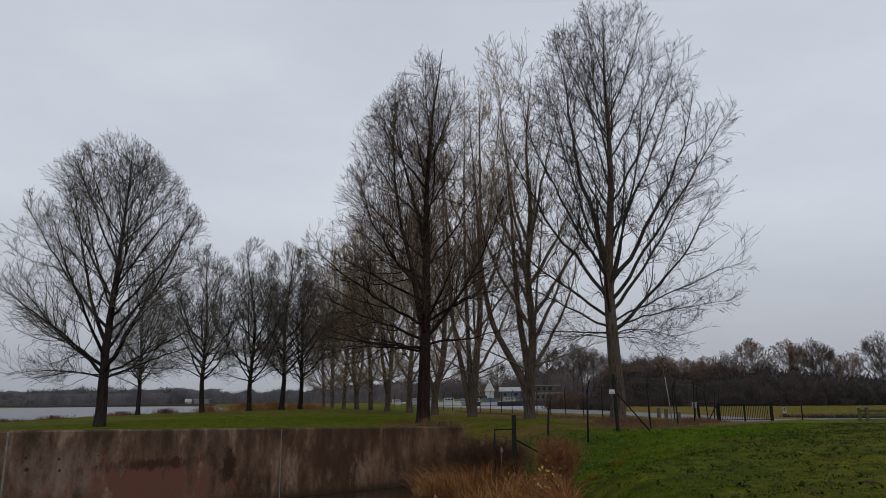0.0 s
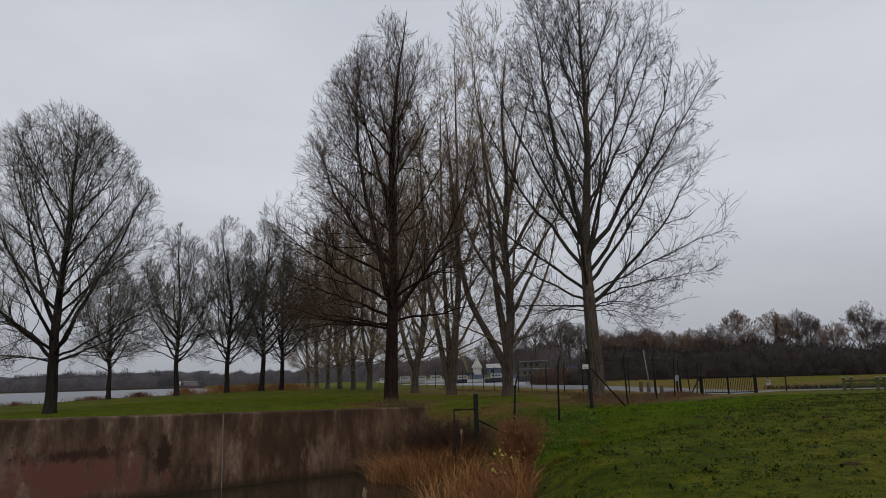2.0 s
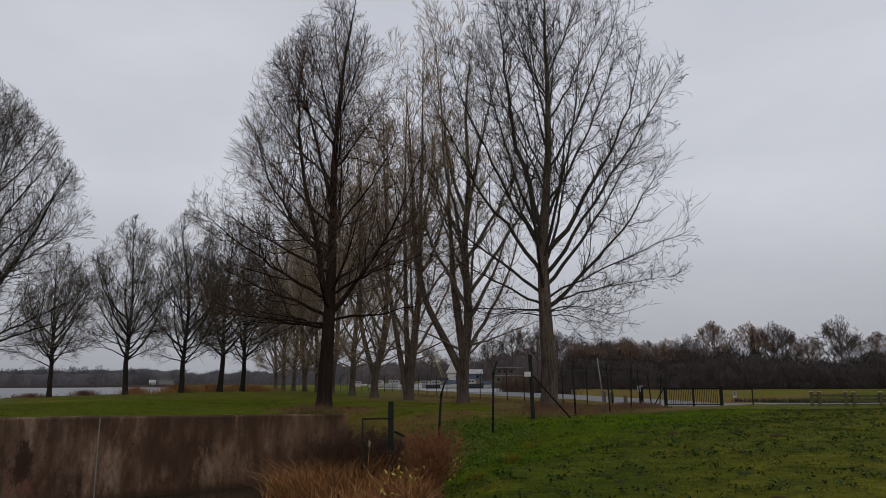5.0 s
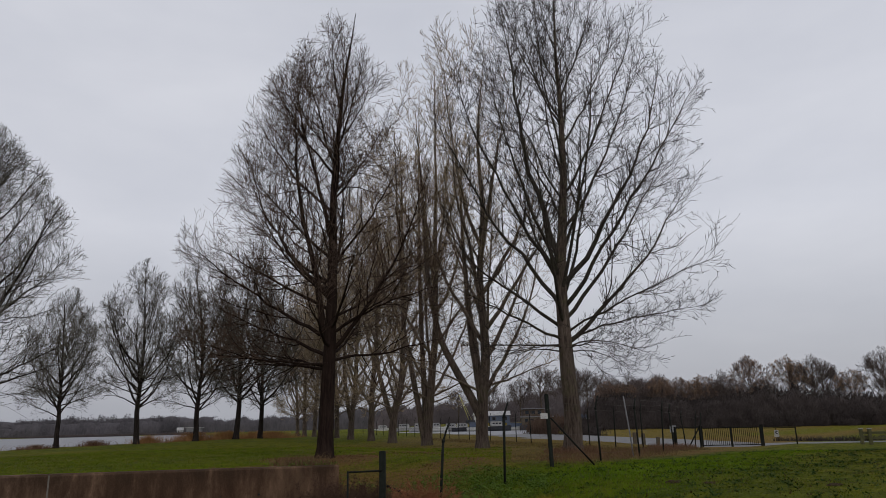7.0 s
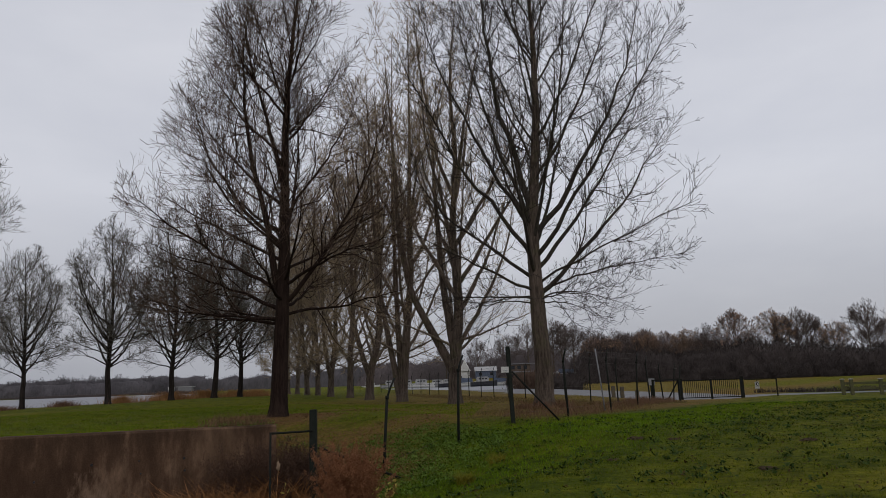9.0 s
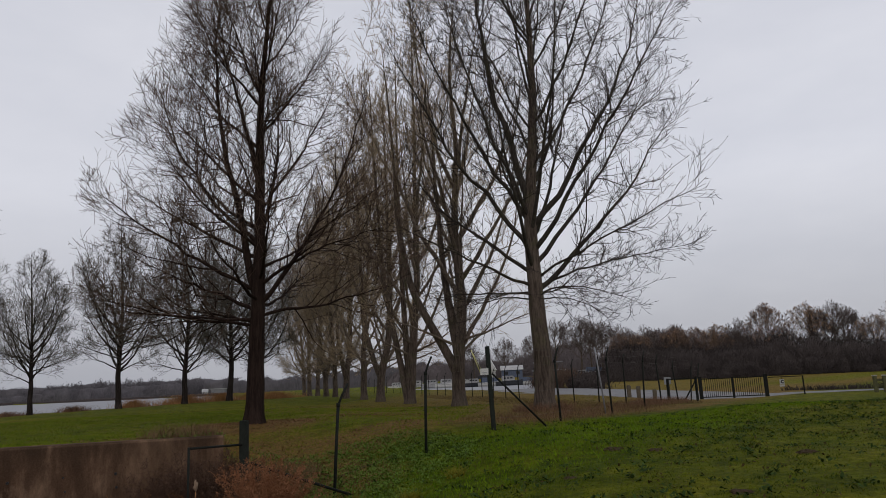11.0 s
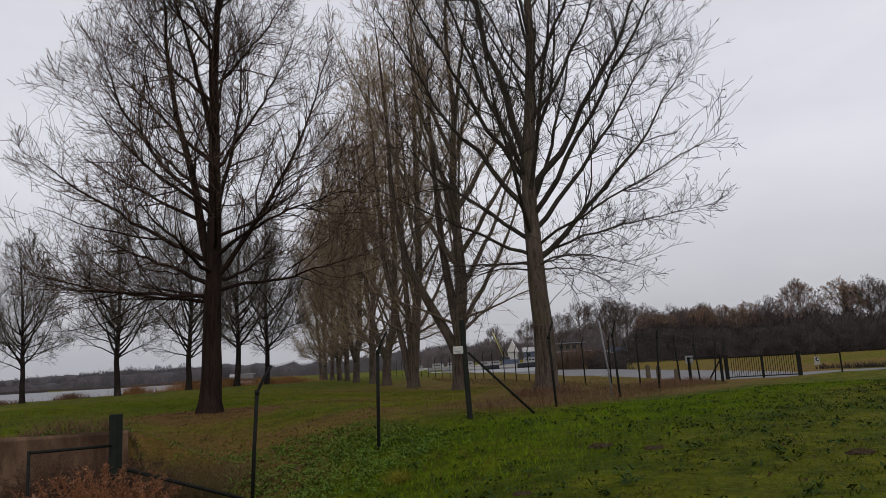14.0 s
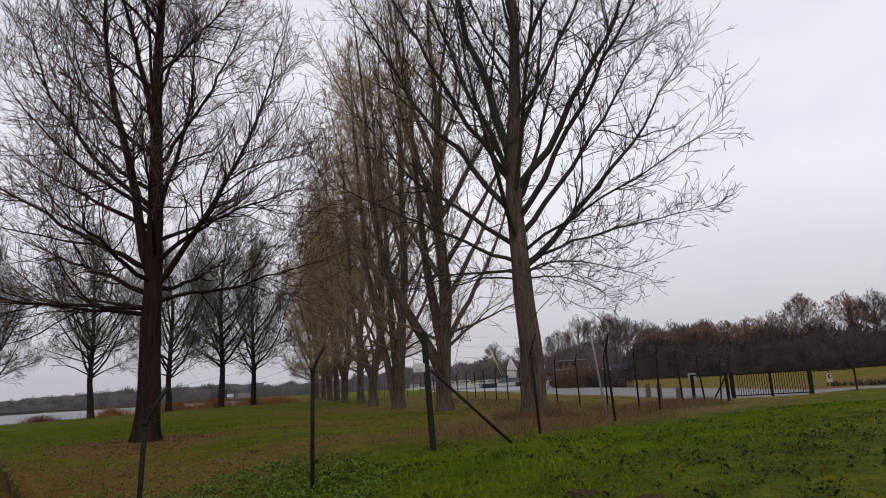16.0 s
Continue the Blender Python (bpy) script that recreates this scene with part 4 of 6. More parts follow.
corner = thing("strainer_post", (5.4, 31.65, ground_z(5.4, 31.65)), "tall square strainer post with a diagonal brace and a white notice", "fence post")
part("post", one_box((0.12, 0.12, 2.75), (0, 0, 1.1), 0.012, m=pose(0, 0, 0, 0, -1.5, 20)), METAL_GREEN, corner)
part("brace", tube_mesh("brace", [(0.05, 0.0, 1.65), (1.55, 1.0, 0.0)], 0.032, METAL_DARK), None, corner)
notice = thing("notice_plate", (5.22, 31.53, ground_z(5.4, 31.65) + 1.72), "small white notice plate fixed to the strainer post", "sign")
part("plate", one_box((0.25, 0.02, 0.19), (0, 0, 0), 0.006), WHITE, notice)
for k in range(2):
    part("text_bar", one_box((0.16 - 0.04 * k, 0.004, 0.016), (0, -0.0125, -0.03 - 0.04 * k)), GREY_PANEL, notice)
gate_brace = thing("brace_post", (16.6, 57.0, ground_z(16.6, 57.0)), "leaning dark brace post beside the gate", "fence post")
part("brace", tube_mesh("brace", [(-0.9, -0.8, -0.1), (0.35, 0.3, 1.5), (0.5, 0.4, 2.3)], 0.045, METAL_DARK), None, gate_brace)

low_rail = thing("low_rail", (14.3, 53.0, ground_z(14.3, 53.0)), "low dark rail on two posts beside the gate", "rail", turn=38)
part("rail", one_box((2.6, 0.05, 0.06), (1.2, 0, 1.25), 0.008), METAL_DARK, low_rail)
for u in (0.0, 2.4):
    part("post", one_box((0.12, 0.12, 1.6), (u, 0, 0.5), 0.01), METAL_DARK, low_rail)

# Wires run from post to post; each strand is one thing.
posts_xy = [(0.82, 24.1), (2.08, 26.4), (3.78, 28.8), (5.4, 31.65), (7.55, 34.9), (9.75, 38.7), (11.35, 42.4), (12.85, 46.9), (14.4, 50.8), (15.9, 55.0), (17.6, 60.2)]
for hh in (0.35, 1.1, 1.95, 2.2, 2.42):
    pts = []
    for i, (x, y) in enumerate(posts_xy[1:]):
        off = max(0, hh - 1.95) * 0.8
        q = (x + off * 0.26, y + off * 0.68, ground_z(x, y) + hh)
        if pts:
            p = pts[-1]
            pts.append(tuple((a + c) / 2 - (0.05 if j == 2 else 0) for j, (a, c) in enumerate(zip(p, q))))
        pts.append(q)
    w = new("fence_wire", tube_mesh("fence_wire", pts, 0.0018, WIRE, 4))
    tagged(w, "thin rusty fence wire strung between the posts", "wire", "fence wires")

# ---- gate, barrier, notices beyond the fence ----
G0, G1 = np.array([17.7, 60.3]), np.array([21.8, 59.9])
gz = -0.76
g_len = float(np.hypot(*(G1 - G0)))
gate = thing("metal_gate", (*G0, gz), "dark steel double gate with upright bars", "gate", turn=math.degrees(math.atan2(*(G1 - G0)[::-1])))
for k, (u, wdt, hgt) in enumerate([(0, 0.22, 1.5), (g_len / 2, 0.13, 1.4), (g_len, 0.22, 1.52)]):
    part("gate_post", one_box((wdt, wdt, hgt + 0.4), (u, 0, hgt / 2 - 0.2), 0.015), METAL_DARK, gate)
for z in (0.14, 1.34):
    part("rail", one_box((g_len - 0.2, 0.05, 0.06), (g_len / 2, 0, z), 0.006), METAL_DARK, gate)
bar = one_box((0.028, 0.028, 1.24), (0, 0, 0.74))
bar_me = bpy.data.meshes.new("bar")
bar.to_mesh(bar_me)
bar.free()
bar_me.materials.append(METAL_DARK)
nbar = 28
for k in range(nbar):
    ob = part("bar", bar_me, None, gate)
    ob.location = (0.3 + (g_len - 0.6) * k / (nbar - 1), 0, 0)

barrier = thing("barrier_fence", (22.0, 59.85, gz), "low dark rail between posts beside the gate", "fence", turn=-8)
part("rail", one_box((2.1, 0.05, 0.05), (1.0, 0, 1.27), 0.008), METAL_DARK, barrier)
part("post", one_box((0.08, 0.08, 1.7), (2.05, 0, 0.45), 0.01), METAL_DARK, barrier)
round_sign = thing("warning_sign", (22.75, 59.68, gz), "white board with a dark round mark hung beside the gate", "sign", turn=10)
round_sign.scale = (0.72, 0.72, 0.72)
round_sign.location.z += 0.24
part("board", one_box((0.44, 0.03, 0.46), (0, 0, 0.98), 0.008), BOAT_PALE, round_sign)
part("lower_board", one_box((0.5, 0.03, 0.17), (0, 0, 0.64), 0.008), BOAT_PALE, round_sign)
bm = bmesh.new()
bmesh.ops.create_cone(bm, cap_ends=True, segments=24, radius1=0.16, radius2=0.16, depth=0.012, matrix=pose(0.03, -0.022, 0.99, 90))
part("round_mark", bm, BLACK, round_sign)
bm = bmesh.new()
bmesh.ops.create_cone(bm, cap_ends=True, segments=20, radius1=0.075, radius2=0.075, depth=0.012, matrix=pose(0.07, -0.03, 0.99, 90))
part("inner_mark", bm, WHITE, round_sign)
part("hanger", one_box((0.04, 0.04, 0.6), (0, 0.05, 1.1)), METAL_DARK, round_sign)

info = thing("notice_board", (14.8, 56.0, ground_z(14.8, 56.0) - 0.3), "grey notice panel on a dark post behind the fence", "sign", turn=12)
part("post", one_box((0.12, 0.1, 1.5), (0, 0, 0.6)), METAL_DARK, info)
part("panel", one_box((0.44, 0.04, 0.44), (0, -0.06, 1.5), 0.01), GREY_PANEL, info)
pole = thing("leaning_pole", (9.28, 39.0, ground_z(9.28, 39.0)), "pale leaning galvanised pole beside the fence", "pole")
part("shaft", tube_mesh("shaft", [(0.1, 0, -0.2), (0.0, 0, 1.1), (-0.14, 0, 2.6)], 0.03, ROOF_GREY), None, pole)
for x, y in ((13.0, 60.5), (13.7, 61.0), (14.9, 61.8)):
    bol = thing("mooring_bollard", (x, y, ground_z(x, y)), "short dark timber mooring bollard near the canal", "bollard", "bollards")
    part("post", one_box((0.26, 0.26, 1.0), (0, 0, 0.3), 0.03), WOOD_GREY, bol)

# Timber railing at the meadow's far side.
PALE_TIMBER = simple("pale_algae_timber", (0.05, 0.05, 0.024), (0.13, 0.128, 0.068), 5, 0.85, stretch=(3, 3, 1))
for k in range(6):
    x, y = 28.7 + 2.35 * k, 60.2 - 0.41 * k
    z = ground_z(x, y)
    rail = thing("timber_railing", (x, y, z), "weathered timber railing with pale green posts", "railing", "railings", turn=-10)
    for u in (0.0, 0.55):
        part("post", one_box((0.22, 0.22, 1.3), (u, 0, 0.4), 0.02), PALE_TIMBER, rail)
        part("post_cap", one_box((0.27, 0.27, 0.06), (u, 0, 1.08), 0.015), BOAT_PALE, rail, "pale worn cap")
    for zz in (0.78, 0.42):
        part("rail", one_box((2.3, 0.07, 0.17), (1.2, 0.14, zz), 0.012), PALE_TIMBER, rail)


# ---- far woods ----


def crown_cloud(rng, centres, radii, heights, per, size, thin=0.08, flutter=0.2):
    """Many small bent twig-sprays filling egg-shaped crowns."""
    N = len(centres)
    d = unit(rng.normal(size=(N, per, 3)))
    r = rng.uniform(0.25, 1.0, (N, per, 1)) ** 0.5
    lump = 1 + 0.22 * np.sin(d[..., :1] * 5 + rng.uniform(0, 6, (N, 1, 1))) * np.sin(d[..., 2:3] * 6 + rng.uniform(0, 6, (N, 1, 1)))
    c = centres[:, None] + d * r * lump * np.stack([radii, radii, heights], -1)[:, None]
    a = unit(rng.normal(size=(N, per, 3)) * np.array([0.6, 0.6, 1.0]) + np.array([0, 0, 0.9]))
    e = unit(np.cross(a, np.array([0.1, -0.75, 0.65]) + flutter * rng.normal(size=(N, per, 3))))
    s = size * rng.uniform(0.5, 1.5, (N, per, 1))
    v = np.stack([c - a * s, c + e * s * thin, c + a * s * 1.1, c - e * s * thin], 2)
    return v.reshape(-1, 3), np.arange(N * per * 4).reshape(-1, 4)


def blurred(rng, shape, size):
    """Random relief smoothed over a few steps both ways."""
    a = rng.normal(size=shape)
    for axis_no in (0, 1):
        for _ in range(2):
            a = sum(np.roll(a, k, axis_no) for k in range(-size, size + 1)) / (2 * size + 1)
    return a / a.std()


def ridge(rng, line, heights, depth, step=1.2, rows=12):
    """One closed canopy along a line: a rounded bank of crowns with a lumpy top."""
    P = []
    for a, e in zip(line, line[1:]):
        a, e = np.array(a, float), np.array(e, float)
        P.extend(a + (e - a) * t for t in np.arange(0, 1, step / np.hypot(*(e - a))))
    P = np.array(P)
    s = np.arange(len(P)) * step
    one = [blurred(rng, (len(P), 1), w)[:, 0] for w in (28, 9, 4, 1)]
    lift = np.clip(0.5 + 0.12 * one[0] + 0.16 * one[1] + 0.2 * one[2] + 0.14 * one[3], 0, 1.3)
    h = heights[0] + (heights[1] - heights[0]) * lift
    T = np.gradient(P, axis=0)
    T /= np.hypot(T[:, 0], T[:, 1])[:, None]
    Nn = np.column_stack([T[:, 1], -T[:, 0]])
    Nn *= np.where(Nn[:, 1] > 0, -1, 1)[:, None]
    g = land(P[:, 0], P[:, 1])[0]
    v = np.linspace(0, 1, rows)
    S, V = np.meshgrid(s, v, indexing="ij")
    wob = 0.07 * blurred(rng, S.shape, 2) + 0.035 * blurred(rng, S.shape, 1)
    out = depth * np.cos(V * math.pi / 2) ** 0.7 + wob * depth
    Z = g[:, None] - 0.5 + (h[:, None] + 0.5) * np.sin(V * math.pi / 2) ** 0.85 + wob * h[:, None] * 0.25 * (V > 0)
    X = P[:, None, 0] + Nn[:, None, 0] * out
    Y = P[:, None, 1] + Nn[:, None, 1] * out
    idx = np.arange(S.size).reshape(S.shape)
    q = np.stack([idx[:-1, :-1], idx[1:, :-1], idx[1:, 1:], idx[:-1, 1:]], -1).reshape(-1, 4)
    top = np.column_stack([X[:, -1], Y[:, -1], Z[:, -1]])
    return (np.stack([X, Y, Z], -1).reshape(-1, 3), q), top


def fringe(rng, top, per, size, thin):
    """Fine twigs standing out of the canopy's edge."""
    c = np.repeat(top, per, axis=0) + rng.normal(0, 1, (len(top) * per, 3)) * np.array([0.6, 0.6, size * 0.7])
    a = unit(rng.normal(size=c.shape) * 0.5 + np.array([0, 0, 1.0]))
    e = unit(np.cross(a, np.array([0.1, -1.0, 0.3])))
    s = size * rng.uniform(0.4, 1.3, (len(c), 1))
    v = np.stack([c - a * s, c + e * s * thin, c + a * s, c - e * s * thin], 1)
    return v.reshape(-1, 3), np.arange(len(c) * 4).reshape(-1, 4)


def far_wood(name, seed, line, heights, depth, mat, label, per=5, size=0.9, step=1.2, shaggy=0):
    rng = np.random.default_rng(seed)
    body, top = ridge(rng, line, heights, depth, step)
    pieces = [body, fringe(rng, top, per, size, 0.1)]
    if shaggy:
        pieces.append(fringe(rng, body[0].reshape(-1, 12, 3)[:, 2:].reshape(-1, 3), shaggy, size * 0.9, 0.06))
    return tagged(new(name, mesh_of(name, *merged(*pieces), mat)), label, "trees", kind="stuff")


def wood(name, seed, line, depth, spacing, height, per, size, mat, label, thin=0.16, fans=0):
    """A belt of trees along a line: trunks, and twiggy crowns."""
    rng = np.random.default_rng(seed)
    pts = []
    for a, e in zip(line, line[1:]):
        a, e = np.array(a, float), np.array(e, float)
        L = np.hypot(*(e - a))
        for t in np.arange(0, L, spacing):
            q = a + (e - a) * t / L + rng.normal(0, depth * 0.35, 2)
            pts.append(q)
    pts = np.array(pts)
    N = len(pts)
    g = land(pts[:, 0], pts[:, 1])[0]
    swell = 0.5 + 0.5 * np.sin(pts[:, 0] * 0.05 + seed) * np.sin(pts[:, 0] * 0.017 + 1)
    h = height[0] + (height[1] - height[0]) * np.clip(0.6 * swell + 0.4 * rng.uniform(0, 1, N), 0, 1)
    rad = h * rng.uniform(0.24, 0.4, N)
    c = np.column_stack([pts, g + h * 0.5])
    P = np.stack([np.column_stack([pts, g - 0.3]), np.column_stack([pts, g + h * 0.4]), np.column_stack([pts + rng.normal(0, 0.3, (N, 2)), g + h * 0.85])], 1)
    R = np.stack([h * 0.014, h * 0.01, h * 0.003], 1)
    pieces = [crown_cloud(rng, c, rad, h * 0.5, per, size, thin), tubes(P, R, 4)]
    pieces.append(crown_cloud(rng, np.column_stack([pts + rng.normal(0, 1.5, (N, 2)), g + h * 0.2]), rad * 1.5, h * 0.26, per // 2, size, thin))
    if fans:
        base = np.repeat(P[:, 0], fans, axis=0)
        hh = np.repeat(h, fans)
        way = rng.normal(0, 0.42, (N * fans, 3)) + np.array([0, 0, 1.0])
        Q = grow(rng, base, way, hh * rng.uniform(0.4, 0.72, N * fans), 5, 0.5, 0.3)
        pieces.append(tubes(Q, np.linspace(1, 0.3, 5)[None] * (hh * 0.006)[:, None], 3))
    v, f = merged(*pieces)
    ob = new(name, mesh_of(name, v, f, mat))
    tagged(ob, label, "trees", kind="stuff")
    return ob


# Distance haze is put into these two wood colours as a grey-mauve cast.
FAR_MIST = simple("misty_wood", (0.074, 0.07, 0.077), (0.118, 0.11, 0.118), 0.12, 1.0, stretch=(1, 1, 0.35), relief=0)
MID_MIST = simple("hazed_wood", (0.085, 0.073, 0.075), (0.14, 0.12, 0.122), 0.2, 1.0, relief=0)
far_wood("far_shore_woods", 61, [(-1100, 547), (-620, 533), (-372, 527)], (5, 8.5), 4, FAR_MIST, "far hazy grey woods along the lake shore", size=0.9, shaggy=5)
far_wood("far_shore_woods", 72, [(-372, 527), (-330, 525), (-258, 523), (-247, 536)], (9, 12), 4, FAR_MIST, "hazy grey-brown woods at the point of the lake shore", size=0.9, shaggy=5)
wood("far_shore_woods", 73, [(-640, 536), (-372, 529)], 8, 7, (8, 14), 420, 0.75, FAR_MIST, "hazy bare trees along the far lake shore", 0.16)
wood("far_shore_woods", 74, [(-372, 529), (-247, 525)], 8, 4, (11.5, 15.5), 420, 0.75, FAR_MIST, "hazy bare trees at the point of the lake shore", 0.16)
far_wood("shore_bank", 75, [(-1100, 535), (-620, 521), (-372, 514.5), (-262, 511), (-240, 506), (-206, 466), (-177, 428)], (2.0, 2.9), 1.5, SCRUB_DARK, "dark low bank with dead growth along the far shore", 4, 0.5, 1.5)
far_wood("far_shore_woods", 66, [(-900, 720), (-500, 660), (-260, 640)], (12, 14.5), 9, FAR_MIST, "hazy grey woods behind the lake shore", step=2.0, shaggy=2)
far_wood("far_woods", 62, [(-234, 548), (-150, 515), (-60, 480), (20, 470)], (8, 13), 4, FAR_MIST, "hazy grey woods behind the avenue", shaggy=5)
far_wood("harbour_woods", 67, [(-60, 345), (0, 318), (40, 280), (66, 250), (92, 232)], (5, 12), 6, MID_MIST, "hazed grey thicket behind the boats", 8, 1.1, 0.9, 7)
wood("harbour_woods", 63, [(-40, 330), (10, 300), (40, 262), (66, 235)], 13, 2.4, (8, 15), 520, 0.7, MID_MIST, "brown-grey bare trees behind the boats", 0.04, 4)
far_wood("harbour_scrub", 69, [(8, 175), (15, 177), (24, 173), (34, 168)], (0.8, 1.9), 1.4, SCRUB_DARK, "low dark scrub on the bank beside the boats", 10, 0.5, 0.6, 7)
far_wood("bank_scrub", 70, [(7.8, 113.5), (9.4, 107), (11.2, 101.5)], (0.4, 1.3), 1.2, BANK_SCRUB, "brown dead scrub on the bank beside the water", 12, 0.5, 0.4, 8)
far_wood("harbour_scrub", 71, [(11.4, 102.5), (13.6, 97.5), (15.4, 93.5)], (0.4, 1.0), 0.9, SCRUB_DARK, "low dark scrub along the far verge of the road", 10, 0.35, 0.4, 7)
far_wood("scrub_core", 68, [(24, 174), (40, 168), (60, 162), (90, 156), (140, 148), (200, 137)], (4.6, 7.4), 3.5, SCRUB_DARK, "dense dark thicket along the edge of the meadow", 12, 0.9, 0.7, 9)
scrub_line = [(24, 172), (40, 166), (60, 160), (90, 154), (140, 146), (200, 135)]
wood("scrub_belt", 64, scrub_line, 6, 1.0, (4, 7.6), 260, 0.6, SCRUB_DARK, "dense dark scrub along the edge of the meadow", 0.045, 9)
wood("hedge_belt", 65, [(24, 160), (40, 157), (60, 153), (90, 147), (140, 139), (200, 128)], 3, 1.0, (2.6, 5.0), 340, 0.45, SCRUB_DARK, "dark hedge at the foot of the wood", 0.05, 8)

# Taller trees standing out of the scrub, some with brown leaves left.
belt_kinds = []
for k, (mat, n_leaf) in enumerate([(LEAF_BROWN, 4600), (LEAF_RUST, 4600), (None, 0)]):
    t, tips = build_tree("belt_tree", on_ground((55.0, 63.2, 68.0)[k], 165.0), 70 + k, [(0, 0, 0), (0.1, 0, 5), (0.3, 0, 9), (0.2, 0, 14.5)], 0.26,
                         [(3.5 + 0.55 * j, j * 137, 36, 66, 6.5, 0.09) for j in range(11)],
                         [(2.6, 0.6), (4, 4.2), (7, 5.8), (10, 5.6), (13, 3.8), (15.2, 0.6)], (130, 800, 2600), (BARK_POPLAR, BARK_POPLAR, TWIG_FAR),
                         ["bare tree with brown leaves remaining, at the meadow's edge", "bare tree with rusty leaves remaining, at the meadow's edge", "bare twiggy tree at the meadow's edge"][k], "belt trees", least=0.014, extra=8)
    if mat:
        leaves_on(np.random.default_rng(80 + k), tips, n_leaf, 0.1, mat, t)
    belt_kinds.append(t)
rb = np.random.default_rng(90)
for x, y, k, s in [(74.5, 162, 1, 0.78), (80.8, 161, 2, 1.05), (88, 160, 0, 0.8), (95, 158, 2, 1.0), (103, 157, 1, 0.92), (111, 155, 2, 1.05), (120, 153, 0, 0.95), (130, 151, 2, 1.0), (141, 149, 1, 0.9), (153, 146, 2, 1.0), (166, 144, 0, 0.95),
                   (49.5, 167, 2, 0.72), (45.5, 168, 1, 0.78), (41.5, 170, 0, 0.74), (37.5, 171, 1, 0.78), (33.8, 172, 2, 0.72), (30.2, 174, 1, 0.7), (26.5, 176, 0, 0.72), (59, 168, 2, 0.72)]:
    copy_thing(belt_kinds[k], pose(*on_ground(x, y), 0, 0, rb.uniform(0, 360)) @ Matrix.Scale(s, 4))
for k, x in enumerate([28, 39, 52, 71, 86, 99, 110, 121, 134, 146]):
    y = 184 - 0.21 * x + rb.uniform(-2, 3)
    copy_thing(belt_kinds[2], pose(*on_ground(x, y), 0, 0, rb.uniform(0, 360)) @ Matrix.Scale(rb.uniform(0.7, 0.95), 4))

for x, y, s in ((19.9, 215, 1.15), (13.4, 232, 1.2), (25.1, 209, 1.0), (23, 219, 1.1), (30, 205, 0.9), (7, 238, 0.95), (-3, 246, 0.9), (-14, 255, 0.85), (36, 203, 0.85)):
    copy_thing(belt_kinds[2], pose(*on_ground(x, y), 0, 0, rb.uniform(0, 360)) @ Matrix.Scale(s, 4))

# ---- boats and sheds across the water ----


def hull_mesh(L, W, H, name="hull"):
    bm = bmesh.new()
    rings = []
    for t in np.linspace(0, 1, 11):
        w = W / 2 * (1 - max(0, (t - 0.55) / 0.45) ** 2.2) * (0.86 + 0.14 * min(1, t / 0.15))
        sheer = H * (1 + 0.28 * t * t)
        x = L * (t - 0.5)
        w = max(w, 0.03)
        rings.append([bm.verts.new(p) for p in ((x, -w, sheer), (x, -w * 0.86, H * 0.35), (x, -w * 0.4, -0.15), (x, w * 0.4, -0.15), (x, w * 0.86, H * 0.35), (x, w, sheer))])
    for a, e in zip(rings, rings[1:]):
        for i in range(6):
            bm.faces.new((a[i], a[(i + 1) % 6], e[(i + 1) % 6], e[i]))
    bm.faces.new(rings[0][::-1])
    bm.faces.new(rings[-1])
    bmesh.ops.recalc_face_normals(bm, faces=bm.faces[:])
    return bm


def boat(x, y, L, turn, hull, cover=None, mast=0.0, cabin=True, label="white motor boat moored at the far bank"):
    L *= 0.66
    b = thing("boat", (x, y, max(ground_z(x, y), CANAL_Z) + 0.02), label, "boat", "moored boats", turn=turn)
    part("hull", hull_mesh(L, L * 0.3, L * 0.16), hull, b)
    part("rubbing_strake", hull_mesh(L * 1.01, L * 0.306, L * 0.02), HULL_DARK, b).location = (0, 0, L * 0.12)
    if cabin:
        bm = one_box((L * 0.46, L * 0.22, L * 0.17), (-L * 0.04, 0, L * 0.24), L * 0.02)
        part("cabin", bm, BOAT_PALE, b)
        for sy in (-1, 1):
            for wx in (-0.15, -0.03, 0.09):
                part("window", one_box((L * 0.08, 0.03, L * 0.045), (L * wx - L * 0.02, sy * L * 0.11, L * 0.27)), GLASS_DARK, b)
        part("windscreen", one_box((0.04, L * 0.19, L * 0.08), (L * 0.195, 0, L * 0.27), 0, m=pose(0, 0, 0, 0, -8, 0)), GLASS_DARK, b)
        part("cabin_roof", one_box((L * 0.4, L * 0.23, L * 0.025), (-L * 0.06, 0, L * 0.335), L * 0.008), BOAT_PALE, b)
    if cover:
        bm = bmesh.new()
        bmesh.ops.create_cone(bm, cap_ends=True, segments=3, radius1=L * 0.2, radius2=L * 0.17, depth=L * 0.7, matrix=pose(-L * 0.02, 0, L * 0.2, 0, 90, 0))
        part("cover", bm, cover, b, "blue tarpaulin cover")
    if mast:
        part("mast", tube_mesh("mast", [(0, 0, L * 0.1), (0, 0, mast)], 0.06, BOAT_PALE, 6), None, b)
    return b


boat(-13.9, 178, 9, 12, WHITE)
boat(-24, 196, 9, -12, BOAT_PALE)
boat(-7.0, 172.5, 8, 4, HULL_DARK, label="dark-hulled motor boat moored at the far bank")
boat(-32, 209, 8, 20, WHITE)
boat(-3.4, 170.5, 8, -6, WHITE, cover=BLUE, cabin=False, label="white boat under a blue tarpaulin")
boat(1.0, 167.5, 9, 10, HULL_DARK, label="dark motor boat beside the sheds")
boat(4.8, 169.5, 7, -4, WHITE, cover=BLUE, cabin=False, label="white boat under a blue tarpaulin")
boat(17.8, 181, 6.5, 3, WHITE, label="white cabin boat laid up on the bank")
